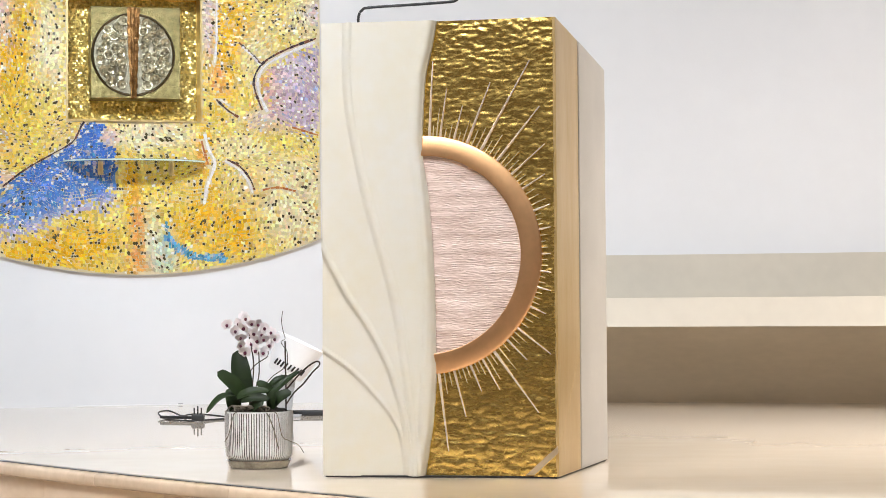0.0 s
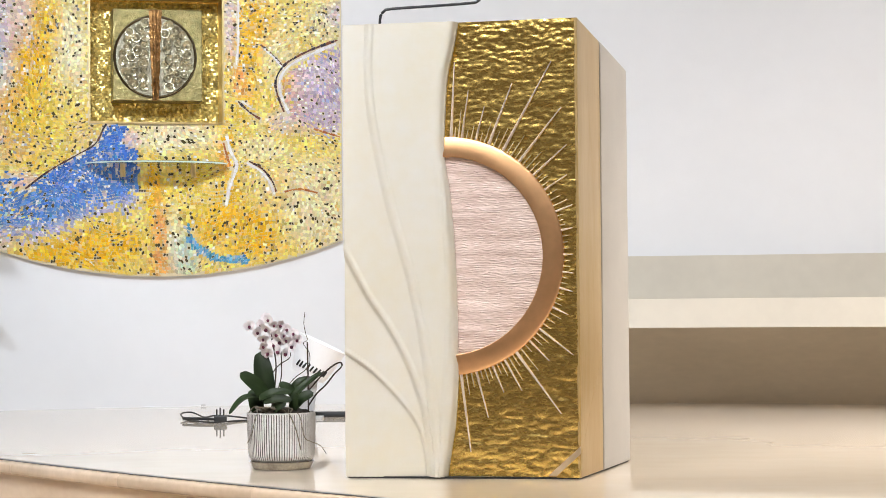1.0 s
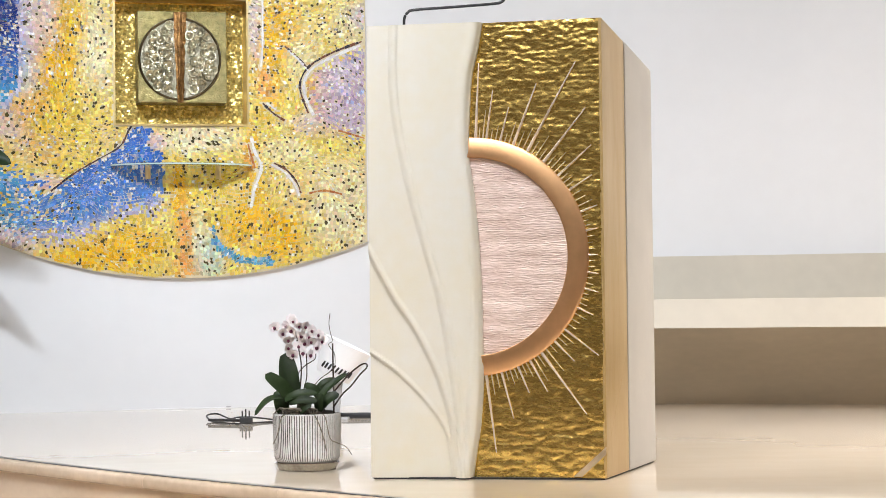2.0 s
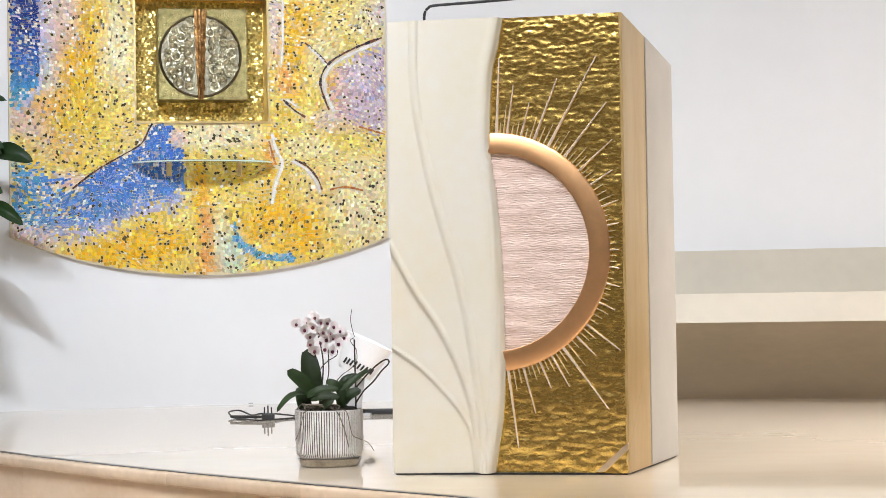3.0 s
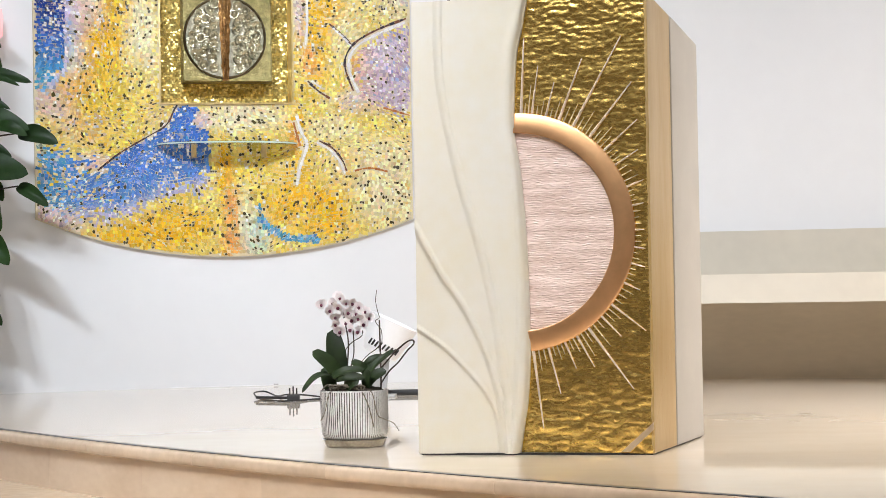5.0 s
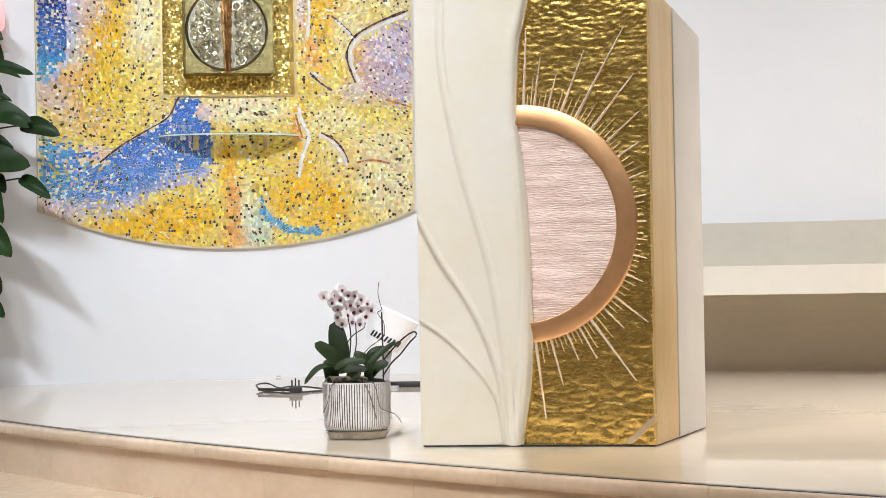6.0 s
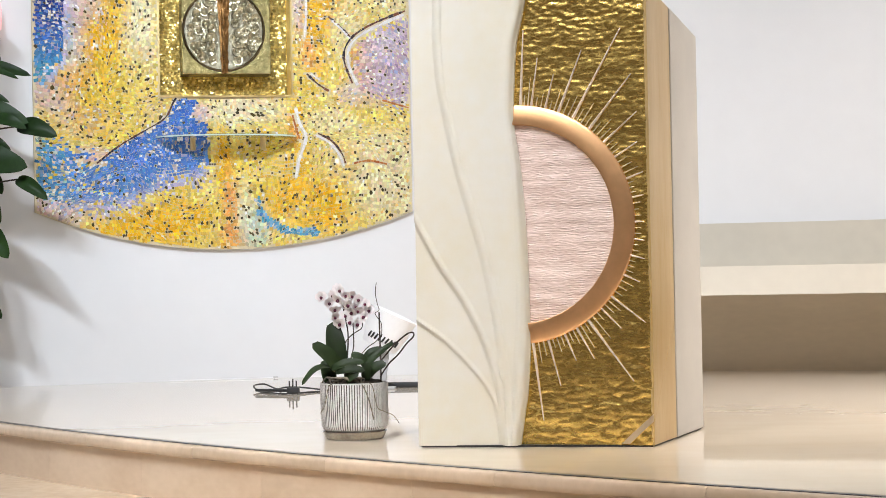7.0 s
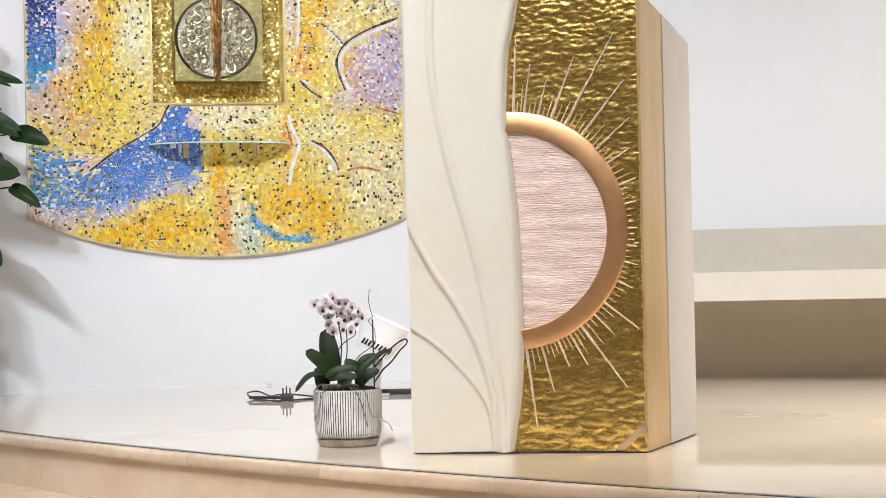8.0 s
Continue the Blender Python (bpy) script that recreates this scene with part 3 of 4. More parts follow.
# hammered cups with a rolled rim and a crescent in each, lying over one another
for px, pz in spots:
    rad = r3.uniform(0.019, 0.0245)
    bm = lathe([(rad, 0.0), (rad, 0.006), (rad * 0.93, 0.0095), (rad * 0.80, 0.0095), (rad * 0.70, 0.006), (rad * 0.45, 0.0045), (rad * 0.28, 0.0075), (rad * 0.05, 0.009)], 20)
    bite = r3.uniform(0, 6.283)
    for v in bm.verts:
        if v.co.xy.length < rad * 0.75:
            v.co.x += rad * 0.22 * math.cos(bite)
            v.co.y += rad * 0.22 * math.sin(bite)
    m = Matrix.Translation((dcx + px, BOX_Y - 0.001, dcz + pz)) @ pose(0, 0, 0, -90 + r3.gauss(0, 9), 0, r3.gauss(0, 9))
    bmesh.ops.transform(bm, matrix=m, verts=bm.verts)
    part("scroll", bm, RELIEF, niche, "", True)
# the bar narrows downwards and has ragged, layered strips
for x0, half, proud, low in ((-0.012, 0.013, 0.014, 0.004), (0.013, 0.011, 0.018, 0.0), (0.0, 0.008, 0.022, 0.001)):
    bm = bmesh.new()
    rows = []
    for j in range(25):
        zj = bz0 + low + (bz1 - 0.004 - bz0 - low) * j / 24
        t = 0.55 + 0.6 * j / 24
        c, hw = dcx + x0 * t + r3.gauss(0, 0.0012), half * t * r3.uniform(0.85, 1.12)
        rows.append([bm.verts.new(p) for p in ((c - hw, BOX_Y - 0.002, zj), (c - hw, BOX_Y + proud - 0.003, zj), (c, BOX_Y + proud + r3.gauss(0, 0.001), zj), (c + hw, BOX_Y + proud - 0.003, zj), (c + hw, BOX_Y - 0.002, zj))])
    for a, b in zip(rows, rows[1:]):
        for k in range(4):
            bm.faces.new((a[k], a[k + 1], b[k + 1], b[k]))
    bm.faces.new(rows[0])
    bm.faces.new(rows[-1][::-1])
    part("centre_bar", bm, BAR, niche, "rough bronze strip down the door")

# glass shelf on two brass pins
sx, sz = du(235, 290)
shelf = thing("glass_shelf", wall_frame(sx, sz, 0.03), "clear half-round glass shelf on brass brackets below the tabernacle", "shelf")
CLEAR = mat("clear_glass", (0.93, 0.98, 0.95), 0.03, trans=1.0, vary=0.01)
pts = [(0.30 * math.cos(a), 0.17 * math.sin(a)) for a in (math.pi * k / 40 for k in range(41))]
part("pane", prism(pts, 0.0, 0.011, 0.0015), CLEAR, shelf, "clear glass half-round pane")
# opaque pale band round the pane: the bright edge line as colour
EDGE_GLINT = mat("glass_edge_glint", (0.60, 0.72, 0.65), 0.2, vary=0.05)
rim_pts = [(0.3015 * math.cos(a), 0.1715 * math.sin(a)) for a in (math.pi * k / 40 for k in range(41))]
bm = bmesh.new()
cols = [[bm.verts.new((x * f, y * f, z)) for f, z in ((0.996, 0.0025), (1, 0.0025), (1, 0.0085), (0.996, 0.0085))] for x, y in rim_pts]
for p, q in zip(cols, cols[1:]):
    for j in range(4):
        bm.faces.new((p[j], p[(j + 1) % 4], q[(j + 1) % 4], q[j]))
part("edge_glint", bm, EDGE_GLINT, shelf, "pale green strip painted as the lit glass edge", True)
for dx in (-0.15, 0.148):
    bm = tube([(dx, -0.004, -0.028), (dx, 0.06, -0.028)], 0.009, 12)
    part("bracket", bm, BRASS, shelf)
    part("bracket", tube([(dx, 0.06, -0.054), (dx, 0.06, -0.001)], 0.0115, 12), BRASS, shelf)

# ---- ambo ----
TURN = -8.97
ambo = thing("ambo", pose(-0.307, 5.26, 0, 0, 0, TURN), "carved cream stone and hammered gold ambo with a rising sun relief", "ambo")
AW, AD, FLARE = 0.5963, 0.584, 0.0757


def top(x, y):
    return 1.1465 - 0.124 * y


def side(y):
    return FLARE * y / AD


def profile(z, table):
    """Reads u at height z from a short table, smoothly."""
    for (z0, a), (z1, b) in zip(table, table[1:]):
        if z0 <= z <= z1:
            t = (z - z0) / (z1 - z0)
            return a + (b - a) * t
    return table[0][1] if z < table[0][0] else table[-1][1]


def fu(x, y):
    return (x - 565 - (y - 40) * 0.0062) / 706, (845.5 - y) / 704.5


def spline(points, steps=10):
    return [(p.x, p.z) for p in smooth_line([(u, 0, z) for u, z in (fu(*q) for q in points)], steps)]


EDGE = sorted((z, u) for u, z in spline([(774, 30), (773, 38), (764, 87), (754, 130), (750, 178), (747, 245), (749, 285), (757, 336), (763, 395), (767, 450), (770, 509), (772, 608), (772, 670), (767, 746), (761, 786), (752, 846), (751, 855)]))
RIDGES = [
    (spline([(612, 20), (611, 40), (609, 118), (615, 198), (631, 285), (647, 356), (667, 427), (690, 509), (706, 588), (718, 667), (727, 746), (733, 850)]), 0.0105, 0.0048, 0.0050),
    (spline([(545, 405), (576, 462), (611, 526), (647, 578), (679, 638), (698, 687), (714, 746), (726, 850)]), 0.0095, 0.0056, 0.0095),
    (spline([(540, 606), (576, 628), (619, 659), (659, 699), (690, 738), (708, 778), (718, 850)]), 0.0055, 0.0034, 0.0072),
    (spline([(744, 300), (750, 420), (754, 520), (752, 610), (747, 690), (743, 770), (740, 850)]), 0.0065, 0.0020, 0.0016),
]


def relief(u, z):
    """Height of the carved cream face: soft ribs, each leaf lying over the next."""
    h = 0.0
    for line, wide, tall, drop in RIDGES:
        best, sgn = 1e9, 1
        for (u0, z0), (u1, z1) in zip(line, line[1:]):
            du_, dz_ = u1 - u0, z1 - z0
            t = max(0, min(1, ((u - u0) * du_ + (z - z0) * dz_) / (du_ * du_ + dz_ * dz_)))
            ex, ez = u - u0 - t * du_, z - z0 - t * dz_
            d = math.hypot(ex, ez)
            if d < best:
                best, sgn = d, (1 if du_ * ez - dz_ * ex > 0 else -1)
        d = best * sgn
        h += tall * math.exp(-((d - 0.004) / wide) ** 10)
        h -= drop / (1 + math.exp(min(50, max(-50, d / 0.0015)))) * math.exp(-max(0, -d) / 0.09)
    return h


def field(us, zs, height, close):
    """A relief: columns from us(z), depth from height(u, z), closed behind at depth close."""
    bm = bmesh.new()
    front = [[bm.verts.new((u, -height(u, z), z)) for u in us(z)] for z in zs]
    for a, b in zip(front, front[1:]):
        for i in range(len(a) - 1):
            bm.faces.new((a[i], a[i + 1], b[i + 1], b[i]))
    loop = front[0] + [r[-1] for r in front[1:]] + front[-1][-2::-1] + [r[0] for r in front[-2:0:-1]]
    back = [bm.verts.new((v.co.x, close, v.co.z)) for v in loop]
    for i in range(len(loop)):
        j = (i + 1) % len(loop)
        bm.faces.new((loop[i], back[i], back[j], loop[j]))
    bm.faces.new(back)
    return bm


Z0 = 0.004
zs = [Z0 + (1.146 - Z0) * j / 230 for j in range(231)]


def cream_height(u, z):
    e = profile(z, EDGE) - u
    return relief(u, z) - 0.012 * math.exp(-(e / 0.006) ** 2) + 0.004 * math.exp(-((e - 0.02) / 0.012) ** 2)


ob = part("stone_panel", field(lambda z: [profile(z, EDGE) * i / 110 for i in range(111)], zs, cream_height, 0.034), CREAM, ambo, "cream stone panel carved with flowing leaf ribs", True)


def gold_y(u):
    return 0.030 * (1 - (u - 0.25) / (AW - 0.25))


def hammered(u, z):
    """Beaten metal: rounded scales low down, thin torn ripples above, deeper ones under the top."""
    q = Vector((u * 27, z * 66, 3.1))
    q += 0.7 * noise.noise_vector(Vector((u * 20, z * 34, 0)))
    dist, _ = noise.voronoi(q)
    pillow = 0.0026 * (0.6 - dist[0] ** 2)
    q = Vector((u * 30 + 0.8 * noise.noise(Vector((u * 18, z * 40, 2))), z * 95, 8.3))
    dist, _ = noise.voronoi(q)
    torn = 0.0011 * (0.6 - dist[0] ** 1.5) + 0.0006 * noise.noise(Vector((u * 70, z * 160, 9)))
    fade = min(1, max(0, (z - 0.12) / 0.32))
    crown = max(0, (z - 0.98) / 0.16)
    return pillow * (1 - 0.85 * fade) + torn * fade * (1 + 0.9 * crown) + 0.0016 * noise.noise(Vector((u * 9, z * 20, 1)))


def gold_height(u, z):
    e = min(1, (AW - u) / 0.010)
    return -gold_y(u) + hammered(u, z) * e - 0.001


zg = [Z0 + (1.1465 - Z0) * j / 360 for j in range(361)]
part("gold_panel", field(lambda z: [0.244 + (AW - 0.244) * i / 130 for i in range(131)], zg, gold_height, 0.045), GOLD, ambo, "hammered gold metal panel", True)

# copper half ring and rose disc
SU, SZ = 0.2575, 0.5575
R_OUT, R_IN = 0.3005, 0.249


def sun_point(r, a, h):
    u, z = SU + r * math.cos(a), SZ + r * math.sin(a)
    return Vector((u, gold_y(u) - h, z))


bm = bmesh.new()
section = ((R_OUT, -0.003), (R_OUT, 0.006), (R_OUT - 0.0025, 0.0085), (R_OUT - 0.006, 0.0092), (R_IN + 0.003, 0.0215), (R_IN + 0.0005, 0.0205), (R_IN, 0.017), (R_IN, -0.003))
cols = []
for k in range(97):
    a = radians(-92 + 184 * k / 96)
    cols.append([bm.verts.new(sun_point(r, a, h)) for r, h in section])
for p, q in zip(cols, cols[1:]):
    for j in range(len(section) - 1):
        bm.faces.new((p[j], p[j + 1], q[j + 1], q[j]))
bm.faces.new(cols[0])
bm.faces.new(cols[-1][::-1])
ring = part("copper_ring", bm, COPPER, ambo, "satin copper half ring", True)


def rose_height(u, z):
    """Short broken chisel lines, wavering and of uneven depth."""
    w = 0.35 * noise.noise(Vector((u * 14, z * 16, 2))) + 0.5 * noise.noise(Vector((u * 48, z * 90, 4)))
    lines = math.sin(2 * math.pi * (z / 0.0060 + 1.3 * w))
    broken = max(0.0, 0.5 + 1.9 * noise.noise(Vector((u * 70, z * 150, 7))))
    return 0.0011 * lines * broken + 0.0012 * noise.noise(Vector((u * 60, z * 230, 9)))


bm = bmesh.new()
grid = []
for j in range(401):
    z = SZ - R_IN * 0.998 + 2 * R_IN * 0.998 * j / 400
    half = math.sqrt(max(0, R_IN ** 2 - (z - SZ) ** 2))
    grid.append([bm.verts.new((u, gold_y(u) - 0.010 - rose_height(u, z), z)) for u in (SU - 0.012 + (half + 0.012) * i / 110 for i in range(111))])
for a, b in zip(grid, grid[1:]):
    for i in range(110):
        bm.faces.new((a[i], a[i + 1], b[i + 1], b[i]))
part("rose_disc", bm, ROSE, ambo, "rose stone half disc with wavy carved lines", True)


def ray(angle, r1, wide, material, h=0.004):
    bm = bmesh.new()
    a = radians(angle)
    r0 = R_OUT - 0.004
    n = Vector((-math.sin(a), 0, math.cos(a)))
    lo, hi = sun_point(r0, a, 0), sun_point(r1, a, 0)
    m = lo.lerp(hi, 0.25)
    out = Vector((0, -1, 0))
    base = [lo - n * wide, lo + n * wide, m + n * wide * 0.8, hi + n * wide * 0.3, hi - n * wide * 0.3, m - n * wide * 0.8]
    v0 = [bm.verts.new(p + out * -0.003) for p in base]
    v1 = [bm.verts.new(p + out * 0.0035) for p in base]
    crest = [bm.verts.new(p + out * q) for p, q in ((lo, 0.0035 + h), (m, 0.0035 + h), (hi, 0.0038))]
    for i in range(6):
        bm.faces.new((v0[i], v0[(i + 1) % 6], v1[(i + 1) % 6], v1[i]))
    for f in ((v1[0], v1[1], crest[0]), (v1[1], v1[2], crest[1], crest[0]), (v1[2], v1[3], crest[2], crest[1]), (v1[3], v1[4], crest[2]),
              (v1[4], v1[5], crest[1], crest[2]), (v1[5], v1[0], crest[0], crest[1])):
        bm.faces.new(f)
    bm.faces.new(v0[::-1])
    return part("ray", bm, material, ambo)


LONG = [(87, 345), (81.7, 298), (74.8, 274), (68.1, 328), (60.5, 392), (51, 334), (41.4, 292), (32.6, 260), (20.9, 244), (11.6, 233), (0, 228), (-8.2, 231), (-16, 237),
        (-25.8, 243), (-37.8, 288), (-45.3, 262), (-53.7, 346), (-60.5, 275), (-67, 263), (-75.5, 296), (-83.1, 350)]
r4 = random.Random(8)
for a, r in LONG:
    ray(a, r / 706, 0.0039 if r > 320 else 0.0032 if r > 250 else 0.0032, RAY)
for (a, ra), (b, rb) in zip(LONG, LONG[1:]):
    gap = a - b
    k = 2 if gap < 8.5 else 3
    for i in range(1, k + 1):
        reach = r4.uniform(0.322, 0.342) if abs((a + b) / 2) > 25 else r4.uniform(0.312, 0.320)
        ray(a - gap * i / (k + 1), reach + (0.03 if i == 2 and max(ra, rb) > 300 else 0), 0.0017, RAY_FINE, 0.0022)

# body, gilded flank, plinth
SEAM = 0.248
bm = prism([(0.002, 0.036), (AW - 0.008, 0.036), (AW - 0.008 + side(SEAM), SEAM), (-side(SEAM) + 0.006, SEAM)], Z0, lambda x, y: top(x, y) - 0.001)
part("front_body", bm, CREAM_SHADED, ambo)
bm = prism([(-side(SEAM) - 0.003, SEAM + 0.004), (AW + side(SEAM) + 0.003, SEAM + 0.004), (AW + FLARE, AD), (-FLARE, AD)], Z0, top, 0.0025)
part("rear_body", bm, CREAM_SHADED, ambo, "plain cream stone rear body")
bm = prism([(AW - 0.008, 0.001), (AW, 0.0), (AW + side(SEAM), SEAM), (AW + side(SEAM) - 0.008, SEAM)], Z0, top, 0.0012)
part("gilded_flank", bm, GOLD_SIDE, ambo, "gilded wooden flank with visible grain")
part("plinth", prism([(0.006, 0.006), (AW - 0.006, 0.006), (AW + FLARE - 0.006, AD - 0.006), (-FLARE + 0.006, AD - 0.006)], 0.0, Z0 + 0.001), BLACK, ambo, "thin dark shadow gap plinth")

# slanting pale strip round the lower corner
STRIP = mat("pale_gold_strip", (0.93, 0.80, 0.62), 0.3, 1.0, vary=0.06)
bm = bmesh.new()
fa, fb = Vector((0.524, 0, 0.008)), Vector((AW - 0.001, 0, 0.072))
w = 0.011
for p, q, n in ((fa, fb, Vector((0, -1, 0))),):
    vs = [p + Vector((-w, 0, 0)), p + Vector((w, 0, 0)), q + Vector((0, 0, -w * 0.8)), q + Vector((0, 0, w * 0.9))]
    lo = [bm.verts.new((v.x, gold_y(v.x) + 0.004, v.z)) for v in vs]
    hi = [bm.verts.new((v.x, gold_y(v.x) - 0.0055, v.z)) for v in vs]
    bm.faces.new(hi)
    for j in range(4):
        bm.faces.new((lo[j], lo[(j + 1) % 4], hi[(j + 1) % 4], hi[j]))
part("corner_strip", bm, STRIP, ambo, "pale gold diagonal strip")
bm = bmesh.new()
vs = [(0.004, 0.060), (0.012, 0.060), (SEAM - 0.01, 0.292), (SEAM - 0.018, 0.300)]
lo = [bm.verts.new((AW + side(y) - 0.002, y, z)) for y, z in vs]
hi = [bm.verts.new((AW + side(y) + 0.0004, y, z)) for y, z in vs]
bm.faces.new(hi)
for j in range(4):
    bm.faces.new((lo[j], lo[(j + 1) % 4], hi[(j + 1) % 4], hi[j]))
part("corner_strip", bm, GOLD_SIDE, ambo)

# ---- microphone arm on the ambo ----
mic = thing("microphone_arm", pose(-0.221, 5.5, 1.1155), "thin bent black metal microphone arm standing on the ambo", "microphone arm")
pts = [(0, 0, 0.004), (0, 0, 0.055), (0.002, 0, 0.083), (0.011, 0, 0.097), (0.03, 0, 0.1035), (0.13, 0, 0.1095), (0.235, 0, 0.1165), (0.258, 0, 0.1205), (0.269, 0, 0.133), (0.272, 0, 0.16)]
part("arm", tube(smooth_line(pts, 6), 0.0038, 10), BLACK, mic, "", True)
part("foot", lathe([(0.018, -0.003), (0.018, 0.004), (0.015, 0.007), (0.006, 0.009)], 24), BLACK, mic, "", True)

# ---- leaves ----
LEAF_DARK = mat("dark_leaf", (0.018, 0.042, 0.011), 0.42, spec=0.2, vary=0.3, scale=14, each=0.25, bump=0.15, bump_scale=40)
LEAF = mat("orchid_leaf", (0.017, 0.032, 0.009), 0.5, spec=0.3, vary=0.3, scale=30, each=0.3, bump=0.12, bump_scale=60)
STEM = mat("brown_stem", (0.035, 0.022, 0.016), 0.6, vary=0.3, scale=30, bump=0.3)
ROOT = mat("grey_root", (0.20, 0.17, 0.13), 0.7, vary=0.3, scale=30)


def blade(base, tip, width, arch, out, curl=0.25, thick=0.0016, rows=16, cross=6, blunt=0.27):
    """A leaf blade from base to tip, bowed towards out and folded along its midrib."""
    bm = bmesh.new()
    base, tip, out = Vector(base), Vector(tip), Vector(out).normalized()
    way = tip - base
    across = way.cross(out).normalized()
    up = across.cross(way).normalized()
    tops, lows = [], []
    for i in range(rows + 1):
        t = i / rows
        w = width * 0.5 * (math.sin(math.pi * min(1, t ** 0.75 * 0.94 + 0.06)) ** blunt) * (1 if t < 0.97 else 0.45)
        c = base + way * t + up * arch * math.sin(math.pi * t ** 0.9)
        a, b = [], []
        for j in range(cross + 1):
            e = 2 * j / cross - 1
            lift = curl * w * (abs(e) ** 1.4) + 0.05 * w * math.sin(9 * t + 3 * e)
            p = c + across * w * e + up * lift
            a.append(bm.verts.new(p))
            b.append(bm.verts.new(p - up * thick))
        tops.append(a)
        lows.append(b)
    for i in range(rows):
        for j in range(cross):
            bm.faces.new((tops[i][j], tops[i][j + 1], tops[i + 1][j + 1], tops[i + 1][j]))
            bm.faces.new((lows[i][j], lows[i + 1][j], lows[i + 1][j + 1], lows[i][j + 1]))
        for k in (0, cross):
            bm.faces.new((tops[i][k], tops[i + 1][k], lows[i + 1][k], lows[i][k]))
    return bm


# ---- orchid ----
orchid = thing("potted_orchid", pose(-0.497, 5.59, 0), "small white and purple orchid in a ribbed pot with saucer", "plant")


def op(x, y, d=0.0):
    """Places in the orchid, in its own grid of 1.5 mm, d metres behind the middle."""
    return ((x - 457) / 660, d, 0.45 - (y - 529.5) / 660)


POT = mat("pot_white_glaze", (0.88, 0.87, 0.87), 0.38, second=(0.58, 0.55, 0.53), scale=16, bump=0.3, bump_scale=80)
GROOVE = mat("pot_groove", (0.060, 0.050, 0.045), 0.6, vary=0.3, scale=20)
SAUCER = mat("saucer_glaze", (0.34, 0.30, 0.22), 0.06, second=(0.16, 0.13, 0.09), scale=14, coat=1.0)
FOOT = mat("bare_clay", (0.22, 0.10, 0.05), 0.7, vary=0.2, scale=30)
SOIL = mat("bark_soil", (0.030, 0.021, 0.014), 0.9, vary=0.5, scale=60, bump=0.8, bump_scale=90)
bm = bmesh.new()
RIBS = 82
rings = []
for r, z in ((0.074, 0.0195), (0.083, 0.026), (0.0885, 0.036), (0.0905, 0.08), (0.0915, 0.12), (0.0915, 0.147), (0.0905, 0.151), (0.0875, 0.151), (0.0865, 0.128)):
    ring_v = []
    for k in range(RIBS):
        for da, dip in ((0.0, 0.0), (0.34, 0.0), (0.40, 0.0016), (0.94, 0.0016)):
            f = {0.0: 0.0, 0.34: 0.62, 0.40: 0.66, 0.94: 0.96}[da]
            a = 2 * math.pi * (k + f) / RIBS
            rr = r - (dip if 0.030 < z < 0.148 and r > 0.0866 else 0)
            ring_v.append(bm.verts.new((rr * math.cos(a), rr * math.sin(a), z)))
    rings.append(ring_v)
for i, (a, b) in enumerate(zip(rings, rings[1:])):
    n = len(a)
    for k in range(n):
        f = bm.faces.new((a[k], a[(k + 1) % n], b[(k + 1) % n], b[k]))
        f.material_index = 1 if k % 4 in (1, 2) and 1 <= i < 5 else 0
bm.faces.new(rings[0][::-1])
pot = part("pot", bm, [POT, GROOVE], orchid, "whitish ribbed ceramic pot with dark grooves")
part("saucer", lathe([(0.070, 0.0), (0.080, 0.002), (0.0865, 0.017), (0.0875, 0.0205), (0.084, 0.0205), (0.081, 0.012), (0.01, 0.0115)], 64), SAUCER, orchid, "shiny grey glazed saucer", True)
part("foot", lathe([(0.070, 0.0118), (0.0735, 0.013), (0.0755, 0.0215), (0.070, 0.0225)], 48), FOOT, orchid, "bare brown clay foot", True)
bm = lathe([(0.0868, 0.130), (0.083, 0.146), (0.07, 0.154), (0.058, 0.158), (0.045, 0.16), (0.005, 0.162)], 40)
for v in bm.verts:
    v.co.z += 0.009 * noise.noise(v.co * 60)
part("soil", bm, SOIL, orchid, "dark bark soil", True)
low_leaves = (
    (op(425, 700, -0.03), op(368.6, 728, -0.06), 0.027, 0.022, (-0.1, -0.5, 1)), (op(414, 727, 0.02), op(404, 687, 0.03), 0.040, 0.008, (0.2, -1, 0.1)),
    (op(422, 702, -0.05), op(478, 690, -0.05), 0.028, 0.010, (0, -0.7, 0.7)), (op(430, 706, -0.06), op(480, 704, -0.07), 0.026, 0.010, (0, -0.8, 0.5)),
    (op(482, 700, -0.02), op(455, 675, -0.03), 0.030, 0.008, (0.4, -0.8, 0.5)), (op(474, 690, 0.02), op(510, 668, 0.03), 0.028, 0.010, (-0.3, -0.7, 0.6)),
    (op(474, 706, -0.03), op(529, 657, -0.02), 0.022, 0.006, (-0.3, -0.7, 0.6)), (op(484, 716, -0.03), op(516, 692, -0.04), 0.034, 0.010, (-0.4, -0.8, 0.4)),
    (op(482, 722, -0.05), op(486, 690, -0.06), 0.026, 0.006, (-0.3, -1, 0.2)), (op(446, 724, -0.06), op(470, 708, -0.08), 0.026, 0.008, (0, -0.9, 0.4)))
for base, tip, w, arch, out in low_leaves + (
        (op(430, 705), op(419.5, 620, 0.01), 0.054, 0.010, (0.2, -1, 0.1)), (op(432, 704, -0.02), op(388, 656, -0.05), 0.044, 0.010, (0.45, -0.8, 0.4))):
    part("leaf", blade(base, tip, w, arch, out), LEAF, orchid, "", True)
